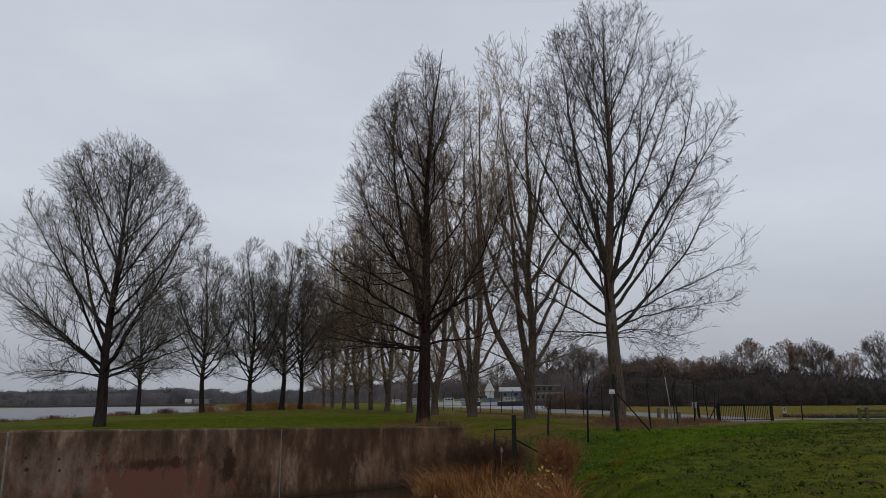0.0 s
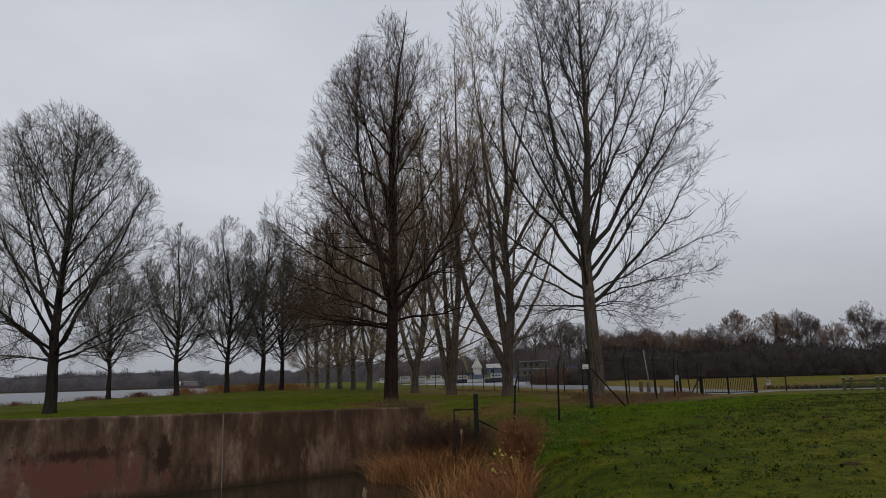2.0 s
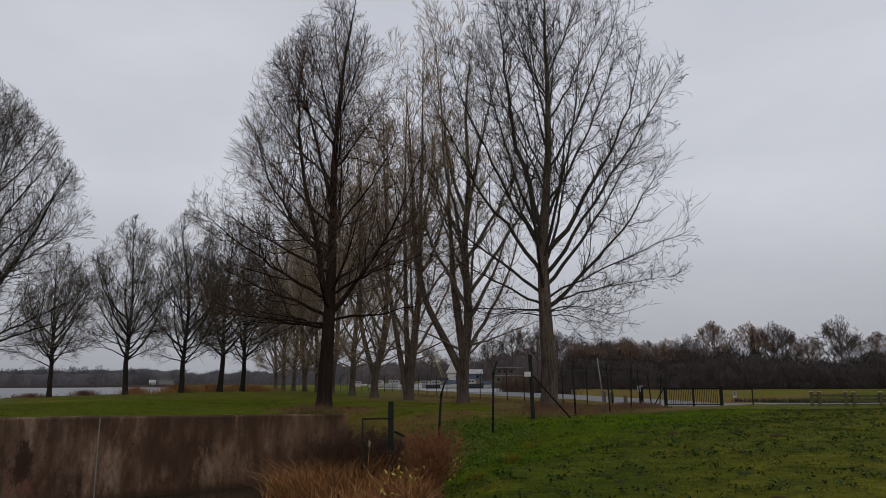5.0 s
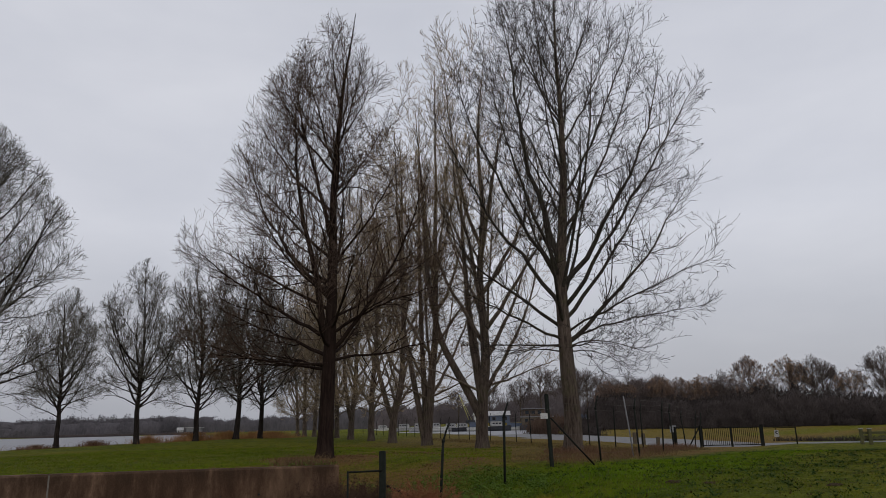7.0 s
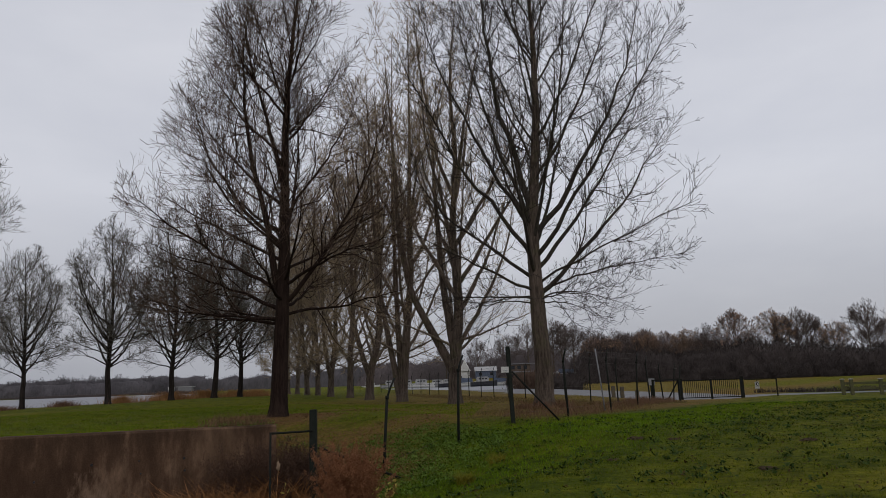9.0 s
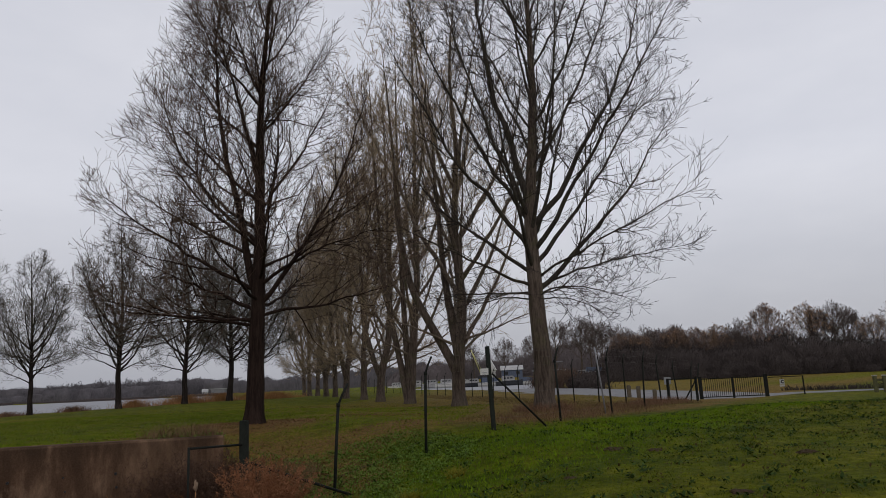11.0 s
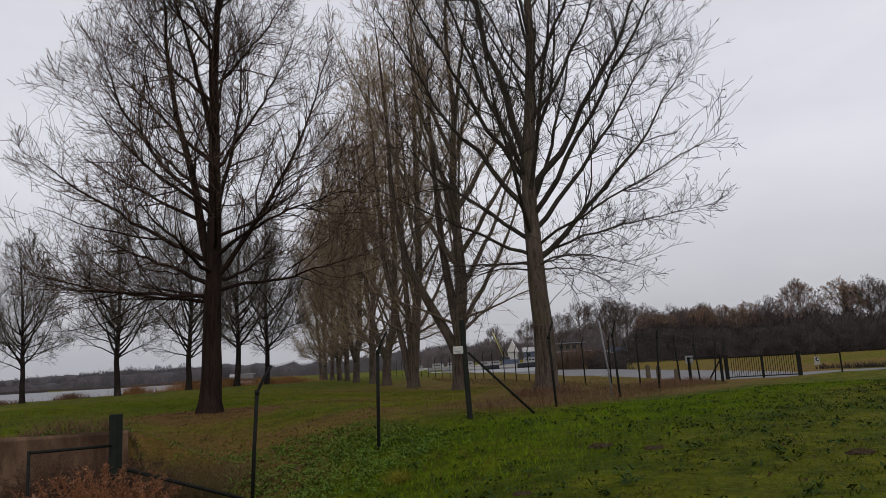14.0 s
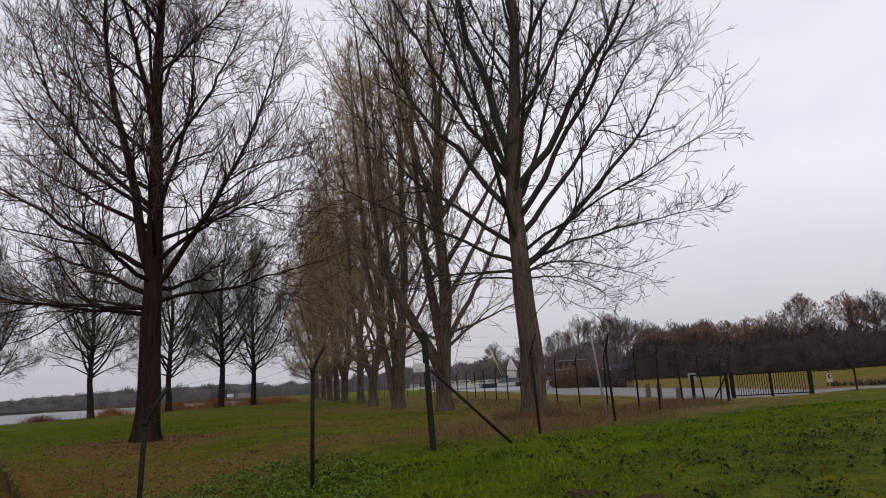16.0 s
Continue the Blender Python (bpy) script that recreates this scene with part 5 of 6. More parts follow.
boat(24.0, 178, 6, -8, BOAT_PALE, label="white cabin boat laid up on the bank")
boat(13.6, 180, 8, -4, BOAT_PALE, label="white cabin boat laid up on the bank")
boat(20.6, 183, 8, 8, WHITE, cover=BLUE, cabin=False, label="white boat under a blue tarpaulin")
boat(27.5, 180, 7, 4, WHITE, label="white cabin boat laid up on the bank")
boat(-10.2, 180, 8, -8, BOAT_PALE, label="white motor boat moored at the far bank")
boat(-18.5, 186, 9, 6, BOAT_PALE, label="white motor boat moored at the far bank")
boat(31.0, 177, 6, 5, BOAT_PALE, label="white cabin boat laid up on the bank")


def shed(x, y, L, W, H, roof_h, turn, wall_mat, roof_mat, label, windows=2):
    z = ground_z(x, y)
    s = thing("shed", (x, y, max(z, CANAL_Z)), label, "shed", "sheds", turn=turn)
    part("walls", one_box((L, W, H), (0, 0, H / 2)), wall_mat, s)
    bm = bmesh.new()
    o = 0.3
    a = [bm.verts.new(p) for p in ((-L / 2 - o, -W / 2 - o, H), (L / 2 + o, -W / 2 - o, H), (L / 2 + o, W / 2 + o, H), (-L / 2 - o, W / 2 + o, H), (-L / 2 - o, 0, H + roof_h), (L / 2 + o, 0, H + roof_h))]
    for f in ((0, 1, 5, 4), (2, 3, 4, 5), (0, 4, 3), (1, 2, 5), (3, 2, 1, 0)):
        bm.faces.new([a[i] for i in f])
    bmesh.ops.recalc_face_normals(bm, faces=bm.faces[:])
    part("roof", bm, roof_mat, s)
    for k in range(windows):
        w = part("window", one_box((L * 0.14, 0.06, H * 0.36), (L * (-0.28 + 0.56 * k / max(1, windows - 1)), -W / 2 - 0.01, H * 0.58)), GLASS_DARK, s)
        part("window_frame", one_box((L * 0.17, 0.04, H * 0.42), (L * (-0.28 + 0.56 * k / max(1, windows - 1)), -W / 2 - 0.0, H * 0.58)), BROWN_WALL, w)
    return s


shed(-4.3, 191, 3.4, 2.2, 2.0, 2.7, 90, WHITE, WHITE, "white boathouse with a steep pointed gable", 1)
shed(1.0, 188, 5.0, 3.4, 1.8, 1.1, 5, BLUE, BOAT_PALE, "blue-grey boat shed with a white roof", 2)
shed(36, 182, 6, 4, 2.2, 0.7, -6, BOAT_PALE, ROOF_GREY, "small white cabin among the trees", 2)
shed(-238, 520, 4.0, 4.6, 2.4, 2.0, 20, BOAT_PALE, BOAT_PALE, "white boathouse on the far lake shore", 1)
pavilion = thing("pavilion", (-229, 524, ground_z(-229, 524)), "grey pavilion with a flat pale roof by the lake", "building", turn=8)
part("roof", one_box((13, 5, 0.4), (0, 0, 3.9), 0.1), BOAT_PALE, pavilion)
part("walls", one_box((10.5, 4, 3.9), (0, 0, 1.8)), ROOF_GREY, pavilion)
houseboat = thing("houseboat", (9.6, 169.5, CANAL_Z), "two-storey grey-brown houseboat with grey deck edges", "boat", turn=2)
houseboat.scale = (0.85, 1, 1.5)
part("hull", one_box((9.0, 3.2, 1.0), (0, 0, 0.3), 0.15), HULL_DARK, houseboat)
part("lower_cabin", one_box((7.4, 2.6, 1.1), (-0.2, 0, 1.3), 0.05), WOOD_GREY, houseboat)
part("deck_edge", one_box((8.4, 3.0, 0.16), (0, 0, 1.92), 0.03), ROOF_GREY, houseboat)
part("upper_cabin", one_box((5.4, 2.2, 1.0), (-0.6, 0, 2.5), 0.05), BROWN_WALL, houseboat)
part("roof", one_box((7.6, 2.9, 0.14), (0, 0, 3.08), 0.03), ROOF_GREY, houseboat)
for u in (-2.6, -1.2, 0.2, 1.6):
    part("window", one_box((0.8, 0.05, 0.5), (u, -1.31, 1.35)), GLASS_DARK, houseboat)
for u in (-2.4, -0.8, 0.8):
    part("window", one_box((0.9, 0.05, 0.5), (u, -1.11, 2.55)), GLASS_DARK, houseboat)
for u in (-3.6, 3.6):
    part("roof_post", one_box((0.08, 0.08, 1.1), (u, -1.2, 2.5)), BROWN_WALL, houseboat)
shed(78, 158, 5, 4, 2.2, 0.9, -12, BOAT_PALE, ROOF_GREY, "small pale cabin glimpsed through the scrub", 2)
crane = thing("boat_crane", (-6.5, 189, ground_z(-6.5, 189)), "yellow boat crane with a leaning jib", "crane")
part("jib", tube_mesh("jib", [(0, 0, 0.5), (-2.4, 0, 7.2)], 0.11, YELLOW, 6), None, crane)
part("stay", tube_mesh("stay", [(0.8, 0, 0.5), (-2.3, 0, 7.0)], 0.05, YELLOW, 5), None, crane)
part("base", one_box((2.4, 2.0, 1.4), (0.3, 0, 0.1), 0.1), HULL_DARK, crane)

# ---- plants at the water's edge ----


def strips(rng, base, height, width, bend, K=4):
    """Blades as tapering strips: verts and quads."""
    N = len(base)
    a = rng.uniform(0, 2 * math.pi, N)
    lean = np.stack([np.cos(a), np.sin(a)], -1) * (bend * rng.uniform(0.2, 1.0, N) * height)[:, None]
    t = np.linspace(0, 1, K)
    P = np.empty((N, K, 3))
    P[..., :2] = base[:, None, :2] + lean[:, None] * (t ** 2)[None, :, None]
    P[..., 2] = base[:, None, 2] + height[:, None] * (t - 0.25 * bend * t ** 2)[None]
    o = rng.uniform(0, 2 * math.pi, N)
    side = np.stack([np.cos(o), np.sin(o), np.zeros(N)], -1)[:, None] * (width[:, None] * (1 - 0.85 * t))[..., None]
    V = np.stack([P - side, P + side], 2).reshape(-1, 3)
    i = np.arange(N * K).reshape(N, K)[:, :-1].reshape(-1) * 2
    return V, np.stack([i, i + 1, i + 3, i + 2], -1)


def scatter_ellipse(rng, N, cx, cy, rx, ry, turn=0.0, soft=False):
    r, a = np.sqrt(rng.uniform(0, 1, N)), rng.uniform(0, 2 * math.pi, N)
    if soft:
        r = np.abs(rng.normal(0, 0.65, N)) * (1 + 0.4 * np.sin(a * 3 + cx))
    u, w = r * rx * np.cos(a), r * ry * np.sin(a)
    t = radians(turn)
    x, y = cx + u * math.cos(t) - w * math.sin(t), cy + u * math.sin(t) + w * math.cos(t)
    z = np.maximum(land(x, y)[0], POND_Z - 0.1)
    return np.column_stack([x, y, z - 0.03])


def reed_bed(name, seed, N, ellipse, height, bend, mat, label, width=(0.006, 0.014)):
    rng = np.random.default_rng(seed)
    b = scatter_ellipse(rng, N, *ellipse)
    v, f = strips(rng, b, rng.uniform(*height, N), rng.uniform(*width, N), bend)
    return tagged(new(name, mesh_of(name, v, f, mat)), label, "reeds", kind="stuff")


reed_bed("reed_bed", 101, 1700, (1.2, 17.6, 1.0, 4.6), (0.35, 1.15), 0.8, REED, "dry brown reeds bent over the bank", (0.009, 0.02))
reed_bed("pale_reed_bed", 102, 650, (0.9, 18.4, 1.35, 4.4), (0.4, 1.2), 1.0, REED_PALE, "pale straw-coloured reeds bent over the water", (0.009, 0.018))
reed_bed("wall_reed_bed", 103, 1000, (-0.6, 23.4, 1.6, 1.5, 35), (0.5, 1.55), 0.95, REED, "dry reeds in the corner below the wall", (0.009, 0.018))
reed_bed("pale_wall_reed_bed", 104, 1300, (-1.2, 23.7, 1.5, 0.9, 35), (0.5, 1.3), 1.2, REED_PALE, "pale reeds in the corner below the wall")
for k, (x, y, rx, ry, hi) in enumerate([(-32.2, 76, 1.4, 2.4, 1.0), (-31.2, 84, 1.9, 4.2, 1.2), (-30.6, 92, 1.8, 4.0, 1.3), (-30.4, 101, 1.8, 4.0, 1.3), (-33.4, 68.5, 1.0, 2.0, 0.7), (-33.8, 61, 0.9, 2.2, 0.5), (-33.6, 51, 0.7, 1.6, 0.45), (-33.0, 44, 0.8, 3.0, 0.4), (-33.0, 37, 0.8, 3.0, 0.4), (-31.5, 112, 2.0, 6.0, 1.3)]):
    reed_bed("lake_reed_bed", 130 + k, int(430 * rx * ry), (x, y, rx, ry, 3, True), (0.1, hi * 1.2), 1.1, ORANGE_REED if y > 72 else RED_STALK, "rust-coloured reeds in a clump at the lake edge", (0.01, 0.022))
reed_bed("straw_tuft", 141, 260, (4.2, 24.0, 0.2, 0.2), (0.25, 0.45), 1.3, BLADE_DRY, "straw-coloured grass tuft on the bank", (0.004, 0.008))
reed_bed("straw_tuft", 142, 200, (4.9, 25.8, 0.2, 0.2), (0.2, 0.38), 1.3, BLADE_DRY, "straw-coloured grass tuft on the bank", (0.004, 0.008))
reed_bed("straw_tuft", 143, 220, (3.2, 22.0, 0.25, 0.22), (0.2, 0.4), 1.3, BLADE_DRY, "straw-coloured grass tuft on the bank", (0.004, 0.008))
reed_bed("road_verge", 121, 5200, (48, 65.2, 23, 0.7, -8), (0.25, 0.6), 0.7, SCRUB_DARK, "dark dead stalks along the far verge of the road", (0.02, 0.04))
reed_bed("fence_grass", 107, 5000, (9.4, 41.5, 2.6, 11.0, -30), (0.08, 0.3), 1.0, DEAD_GRASS, "tall dead grass along the fence line", (0.004, 0.01))
reed_bed("dead_stalks", 110, 3200, (9.6, 41.0, 1.6, 9.0, -30), (0.1, 0.42), 0.9, RED_STALK, "red-brown dead stalks along the fence line", (0.004, 0.01))
reed_bed("dead_stalks", 122, 1400, (7.0, 42.4, 1.4, 1.3), (0.15, 0.6), 0.9, RED_STALK, "red-brown dead stalks round the poplar's foot", (0.006, 0.014))
reed_bed("dead_stalks", 118, 1500, (13.2, 48.5, 0.9, 6.0, -22), (0.15, 0.5), 0.9, RED_STALK, "red-brown dead stalks beside the gate", (0.005, 0.012))
reed_bed("fence_grass", 108, 6000, (2.5, 66, 2.0, 26, 19), (0.05, 0.2), 0.8, DEAD_GRASS, "tall dead grass along the far fence", (0.01, 0.022))


def shrub(name, seed, at, radius, height, stems, twig, mat, label, leaf=None, n_leaf=0):
    rng = np.random.default_rng(seed)
    x, y = at
    z = max(ground_z(x, y), POND_Z)
    s = thing(name, (x, y, z), label, "shrub")
    a = rng.uniform(0, 2 * math.pi, stems)
    r = np.sqrt(rng.uniform(0, 1, stems)) * radius
    start = np.column_stack([np.cos(a) * r * 0.35, np.sin(a) * r * 0.35, np.full(stems, -0.08)])
    way = np.column_stack([np.cos(a) * r, np.sin(a) * r, height * rng.uniform(0.5, 1.0, stems)])
    P = grow(rng, start, way, np.linalg.norm(way, axis=1), 7, -0.25, 0.35)
    R = np.linspace(0.007, 0.0025, 7)[None] * np.ones((stems, 1))
    part("stem", mesh_of("stem", *tubes(P, R, 3), mat), None, s)
    reach = min(1.0, radius / 0.75)
    Q, RQ = sprout(rng, P, R, twig, 0.2, 1.0, (25, 80), (0.1 * reach, 0.45 * reach), 4, -0.1, 0.5, 0.8, lambda p: np.zeros(len(p)), 0.0028)
    tagged(part("twig_mass", mesh_of("twig_mass", *tubes(Q, RQ, 3), mat), None, s), kind="stuff")
    if n_leaf:
        leaves_on(rng, Q, n_leaf, 0.016 if mat == RUST_SHRUB else 0.05 if leaf == YELLOW_LEAF else 0.02, leaf, s)
    return s


shrub("rust_shrub", 111, (2.12, 21.9), 0.3, 1.8, 220, 10000, RUST_SHRUB, "red-brown dead shrub on the bank", RUST_SHRUB, 20000)
shrub("rust_shrub", 112, (1.85, 20.4), 0.5, 0.7, 90, 2600, RUST_SHRUB, "low red-brown dead shrub above the reeds", RUST_SHRUB, 3000)
shrub("rust_shrub", 144, (1.75, 19.2), 0.42, 0.9, 110, 4600, RUST_SHRUB, "red-brown dead shrub in the reeds on the bank", RUST_SHRUB, 11000)
shrub("rust_shrub", 145, (1.55, 17.3), 0.6, 0.75, 120, 3800, RUST_SHRUB, "low red-brown dead growth among the reeds", RUST_SHRUB, 5000)
shrub("rust_shrub", 146, (2.0, 22.5), 0.28, 1.2, 120, 5600, RUST_SHRUB, "red-brown dead shrub below the strainer post", RUST_SHRUB, 12000)
shrub("bramble_bush", 113, (-0.4, 24.8), 1.1, 1.7, 260, 8000, BRAMBLE, "dark leafless bramble against the wall", BRAMBLE, 15000)
shrub("dead_herb", 114, (0.35, 26.2), 0.9, 1.15, 150, 4200, DEAD_GRASS, "pale brown dead herbs behind the strainer post", DEAD_GRASS, 2500)
shrub("bramble_bush", 117, (-0.05, 24.9), 0.9, 1.6, 220, 7000, BRAMBLE, "dark leafless bramble beside the strainer post", BRAMBLE, 12000)
reed_bed("dead_herbs", 119, 2200, (-1.0, 27.6, 2.2, 1.4, 30), (0.12, 0.5), 0.9, RED_STALK, "red-brown dead stalks behind the wall end", (0.004, 0.01))
reed_bed("dead_herbs", 120, 1500, (-0.7, 26.7, 1.1, 0.7, 35), (0.3, 0.85), 0.7, RED_STALK, "red-brown dead stalks beside the wall end", (0.004, 0.009))
reed_bed("dead_herbs", 109, 1200, (-0.8, 27.6, 2.2, 1.3, 30), (0.2, 0.6), 0.9, DEAD_GRASS, "brown dead stalks behind the wall end", (0.005, 0.012))
shrub("yellow_sapling", 115, (1.75, 19.0), 0.4, 1.75, 16, 140, REED, "thin sapling with a few yellow leaves", YELLOW_LEAF, 110)
shrub("yellow_sapling", 116, (2.3, 23.4), 0.5, 0.7, 24, 300, REED, "low plant with yellow-green leaves on the bank", YELLOW_LEAF, 120)

for k, (x, y, h) in enumerate([(-0.9, 13.9, 0.95), (0.34, 22.9, 1.25)]):
    z = max(ground_z(x, y), POND_Z)
    cat = thing("bulrush", (x, y, z), "dry bulrush stalk with a fluffy pale seed head", "bulrush", "bulrushes")
    part("stalk", tube_mesh("stalk", [(0, 0, -0.1), (0.02, 0, h * 0.6), (0.05, 0.02, h)], 0.005, REED_PALE, 5), None, cat)
    rr = [0.006, 0.03, 0.042, 0.036, 0.04, 0.022, 0.006]
    part("seed_head", tube_mesh("seed_head", [(0.05 + 0.012 * math.sin(i * 2 + k), 0.02, h + 0.035 * i) for i in range(7)], rr, SEEDHEAD, 9), None, cat)

# ---- grass, weeds, dead leaves, molehills ----
rng = np.random.default_rng(120)


def spread(N, x0, x1, y0, y1, keep):
    x, y = rng.uniform(x0, x1, N), rng.uniform(y0, y1, N)
    h, li, mu = land(x, y)
    ok = keep(x, y, li, mu)
    return np.column_stack([x, y, h])[ok]


def near_meadow(x, y, li, mu):
    return (mu < 0.4) & (polyline_distance(x, y, SHORE) > 0.8) & ~inside(x, y, BASIN) & ((x - WALL_J[0]) * WALL_V[0] + (y - WALL_J[1]) * WALL_V[1] > 0.3)


def patchy(x, y):
    return 0.5 + 0.5 * np.sin(x * 0.9 + 1.3 * np.sin(y * 0.5)) * np.sin(y * 0.8 + np.sin(x * 0.6))


def chance(x):
    return rng.uniform(size=len(x))


b = spread(230000, 1, 26, 11, 44, lambda x, y, li, mu: near_meadow(x, y, li, mu) & (chance(x) < (0.35 + 0.65 * patchy(x, y)) * (1.1 - dryness(x, y))))
v, f = strips(rng, b - np.array([0, 0, 0.01]), rng.uniform(0.02, 0.075, len(b)), rng.uniform(0.004, 0.009, len(b)), 1.0, 2)
tagged(new("grass", mesh_of("grass", v, f, BLADE)), "short green winter grass on the meadow", "grass", kind="stuff")
b = spread(170000, 1, 28, 11, 46, lambda x, y, li, mu: near_meadow(x, y, li, mu) & (chance(x) < (0.15 + dryness(x, y)) * (0.25 + 0.75 * patchy(x + 7, y - 3))))
v, f = strips(rng, b - np.array([0, 0, 0.01]), rng.uniform(0.02, 0.07, len(b)), rng.uniform(0.004, 0.008, len(b)), 1.0, 2)
tagged(new("dry_grass", mesh_of("dry_grass", v, f, BLADE_DRY)), "yellowed grass among the green", "grass", kind="stuff")


t = spread(9000, 1, 28, 11, 46, lambda x, y, li, mu: near_meadow(x, y, li, mu) & (chance(x) < 0.12 + 0.88 * patchy(x * 1.3 - 4, y * 2.1 + 5) ** 2))
b = np.repeat(t, 14, axis=0) + rng.normal(0, 0.05, (len(t) * 14, 3)) * np.array([1.6, 0.8, 0])
v, f = strips(rng, b - np.array([0, 0, 0.015]), rng.uniform(0.04, 0.11, len(b)), rng.uniform(0.004, 0.009, len(b)), 1.2, 3)
tagged(new("grass_tufts", mesh_of("grass_tufts", v, f, TUFT)), "coarse dark green tufts standing in the meadow", "grass", kind="stuff")


def beside_fence(x, y):
    """1 along the near side of the fence, falling off into the meadow."""
    w = (x - 3.3) * 0.835 - (y - 26.6) * 0.55
    return smooth(1.2 - np.abs(w - 1.6 + 0.5 * np.sin(y * 0.9)) / 4.2)


b = spread(150000, 2, 20, 22, 56, lambda x, y, li, mu: near_meadow(x, y, li, mu) & (y > 22) & (chance(x) < beside_fence(x, y) ** 2))
v, f = strips(rng, b - np.array([0, 0, 0.01]), rng.uniform(0.04, 0.14, len(b)), rng.uniform(0.004, 0.009, len(b)), 0.9, 2)
tagged(new("lush_grass", mesh_of("lush_grass", v, f, LUSH)), "vivid green grass beside the fence", "grass", kind="stuff")


def flat_leaves(c, size, tilt):
    N = len(c)
    a = rng.uniform(0, 2 * math.pi, N)
    u = np.column_stack([np.cos(a), np.sin(a), rng.normal(0, tilt, N)])
    w = np.column_stack([-np.sin(a), np.cos(a), rng.normal(0, tilt, N)])
    s = (size * rng.uniform(0.6, 1.4, N))[:, None]
    V = np.stack([c - u * s, c + w * s * 0.55 + np.array([0, 0, 0.2]) * s, c + u * s, c - w * s * 0.55 + np.array([0, 0, 0.2]) * s], 1)
    return V.reshape(-1, 3), np.arange(N * 4).reshape(-1, 4)


c = spread(95000, 1, 30, 11, 46, lambda x, y, li, mu: near_meadow(x, y, li, mu) & (rng.uniform(size=len(x)) < 0.05 + 0.9 * patchy(x * 1.7 + 3, y * 1.6) ** 3 * patchy(x * 4.1, y * 3.7 + 2) ** 2))
tagged(new("fallen_leaves", mesh_of("fallen_leaves", *flat_leaves(c + np.array([0, 0, 0.03]), 0.026, 0.5), DEAD_LEAF)), "dark fallen leaves scattered on the grass", "leaves", kind="stuff")


t = spread(8000, 1, 28, 11, 50, lambda x, y, li, mu: near_meadow(x, y, li, mu) & (chance(x) < 0.08 + 0.92 * patchy(x * 1.1 + 5, y * 1.9 + 2) ** 1.5))
c = np.repeat(t, 8, axis=0)
c = c + rng.normal(0, 0.045, c.shape) * np.array([1.3, 0.9, 0]) + np.array([0, 0, 1.0]) * rng.uniform(0.015, 0.075, (len(c), 1))
tagged(new("meadow_rosettes", mesh_of("meadow_rosettes", *flat_leaves(c, 0.034, 0.5), PLANTLET)), "small dark leafy plants scattered in the turf", "weeds", kind="stuff")


def weedy(x, y):
    """Leafy weeds: on the bank below the fence and along its foot."""
    u = (x - 3.3) * 0.55 + (y - 26.6) * 0.835
    w = (x - 3.3) * 0.835 - (y - 26.6) * 0.55
    edge = 0.5 * np.sin(u * 1.9 + np.sin(w * 2)) + 0.35 * np.sin(u * 4.3 + w * 3) + rng.normal(0, 0.9, np.shape(x))
    return ((w + edge * 0.4 + 1.9 - 0.06 * u) / 3.3) ** 2 + ((u + 1.0) / 4.9) ** 2 < 1


t = spread(15000, -3, 11, 19, 36, lambda x, y, li, mu: weedy(x, y) & (mu < 0.75))
c = np.repeat(t, 9, axis=0)
tall = np.repeat(rng.uniform(0.04, 0.17, len(t)), 9)
c = c + rng.normal(0, 0.06, c.shape) * np.array([1, 1, 0]) + np.column_stack([0 * tall, 0 * tall, tall * rng.uniform(0.2, 1.0, len(c))])
tagged(new("weed_patch", mesh_of("weed_patch", *flat_leaves(c, 0.024, 0.5), WEED)), "leafy green weeds covering the bank by the fence", "weeds", kind="stuff")
LITTER = simple("litter_leaf", (0.09, 0.048, 0.025), (0.22, 0.118, 0.064), 4, 0.85, relief=0)
c = spread(30000, -10, 3, 27, 41, lambda x, y, li, mu: (li > 0.3) & (rng.uniform(size=len(x)) < li))
tagged(new("leaf_litter", mesh_of("leaf_litter", *flat_leaves(c + np.array([0, 0, 0.02]), 0.028, 0.4), LITTER)), "brown leaf litter under the dark tree", "leaves", kind="stuff")


def on_lawn(x, y):
    return (x - WALL_J[0]) * WALL_V[0] + (y - WALL_J[1]) * WALL_V[1] < -0.35


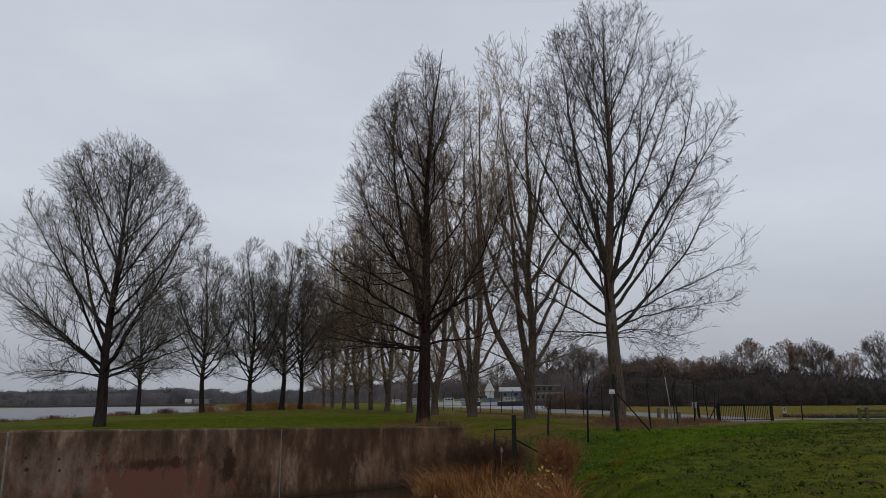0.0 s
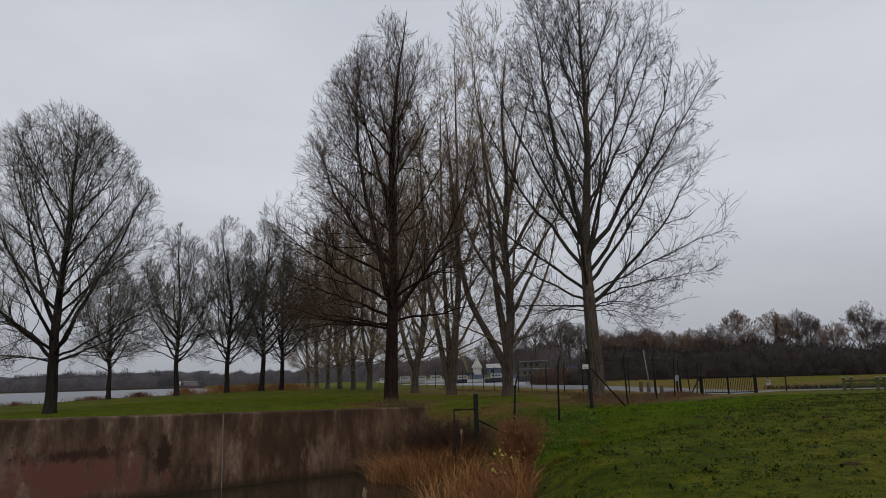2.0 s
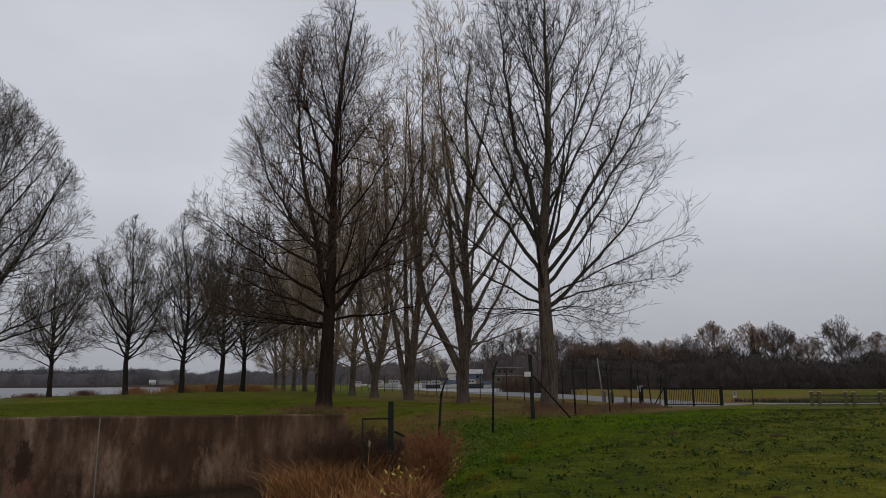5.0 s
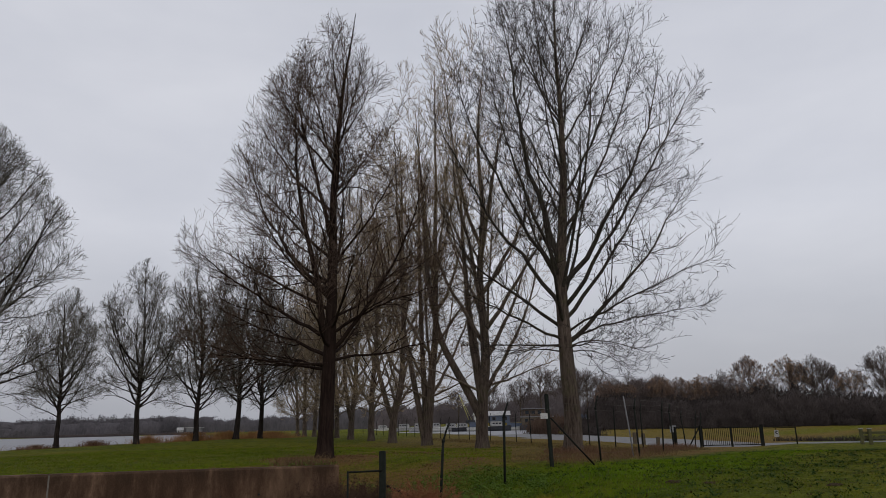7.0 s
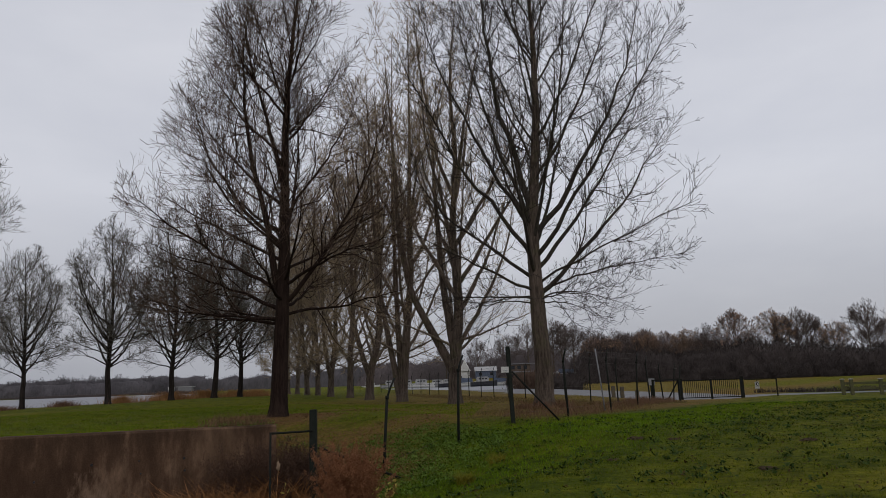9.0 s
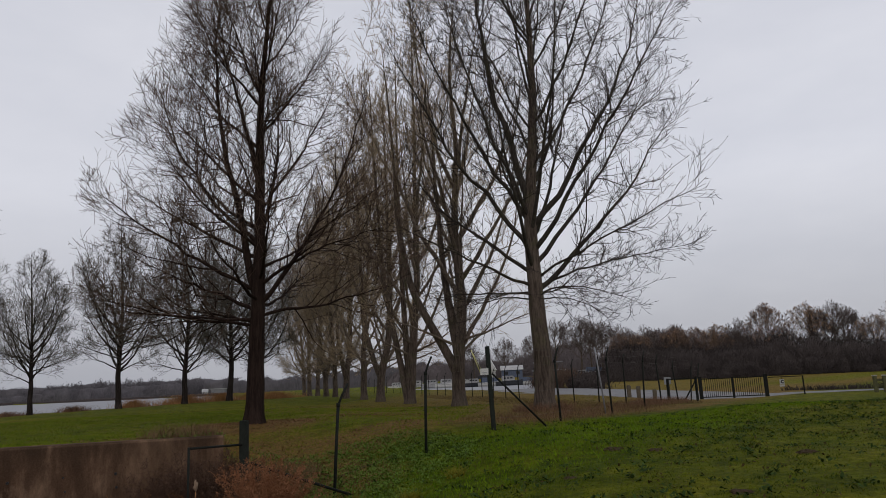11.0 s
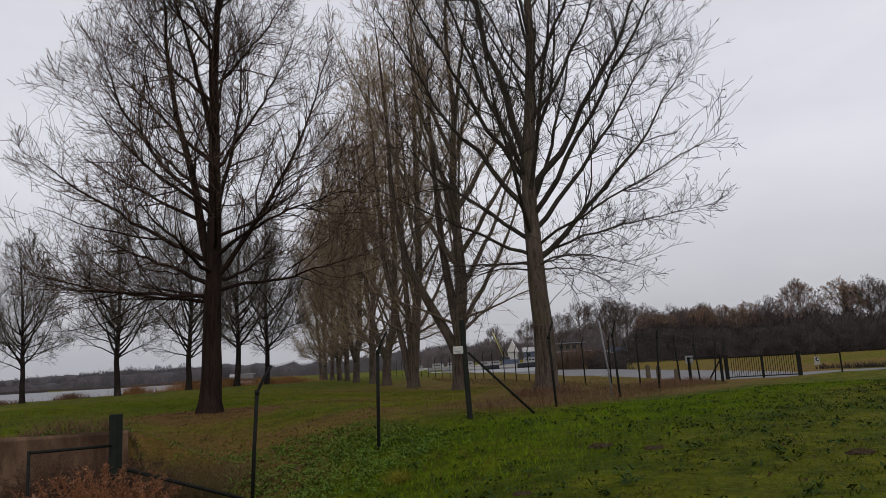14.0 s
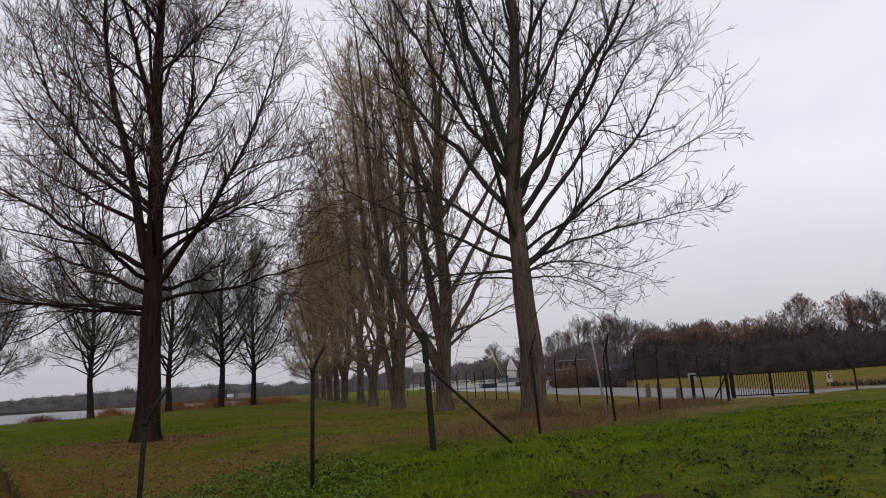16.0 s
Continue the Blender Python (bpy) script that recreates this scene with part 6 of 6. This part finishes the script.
b = spread(150000, -24, 4, 18, 54, lambda x, y, li, mu: on_lawn(x, y) & (li < 0.5) & (chance(x) < 0.3 + 0.7 * patchy(x * 0.7, y * 0.8)))
v, f = strips(rng, b - np.array([0, 0, 0.01]), rng.uniform(0.03, 0.09, len(b)), rng.uniform(0.006, 0.012, len(b)), 0.9, 2)
tagged(new("lawn_grass", mesh_of("lawn_grass", v, f, LAWN_BLADE)), "short green grass behind the wall", "grass", kind="stuff")
b = spread(40000, -26, 12, 20, 66, lambda x, y, li, mu: on_lawn(x, y) & (chance(x) < 0.25 + 0.75 * patchy(x * 0.9 + 2, y * 0.7 + 4)))
v, f = strips(rng, b - np.array([0, 0, 0.01]), rng.uniform(0.03, 0.1, len(b)), rng.uniform(0.006, 0.013, len(b)), 0.9, 2)
tagged(new("dry_lawn_grass", mesh_of("dry_lawn_grass", v, f, BLADE_DRY)), "yellowed grass behind the wall and under the trees", "grass", kind="stuff")
t = spread(1500, -22, 10, 22, 60, lambda x, y, li, mu: on_lawn(x, y) & (chance(x) < patchy(x * 1.1 - 2, y * 1.3 + 1)))
b = np.repeat(t, 12, axis=0) + rng.normal(0, 0.09, (len(t) * 12, 3)) * np.array([1.8, 0.8, 0])
v, f = strips(rng, b - np.array([0, 0, 0.015]), rng.uniform(0.05, 0.13, len(b)), rng.uniform(0.006, 0.012, len(b)), 1.2, 3)
tagged(new("lawn_tufts", mesh_of("lawn_tufts", v, f, TUFT)), "dark tufts in the grass behind the wall", "grass", kind="stuff")

for k, (x, y, r) in enumerate([(5.7, 16.0, 0.14), (7.65, 14.2, 0.19), (8.2, 17.2, 0.16), (6.3, 15.7, 0.12), (8.3, 26.2, 0.24), (9.1, 25.6, 0.2), (9.4, 20.5, 0.2), (11.5, 24.0, 0.22), (7.2, 22.5, 0.16), (12.8, 18.0, 0.24)]):
    m = thing("molehill", (x, y, ground_z(x, y) - 0.02), "small crumbly mound of dark soil on the grass", "molehill", "molehills")
    bm = bmesh.new()
    bmesh.ops.create_icosphere(bm, subdivisions=4, radius=r * 0.85)
    for q in bm.verts:
        q.co.z = max(q.co.z, -0.02) * 0.36
        q.co *= 1 + 0.3 * noise.noise(q.co * 9 + Vector((k * 7, 0, 0))) + 0.3 * noise.noise(q.co * 26)
    part("soil", bm, SOIL, m)
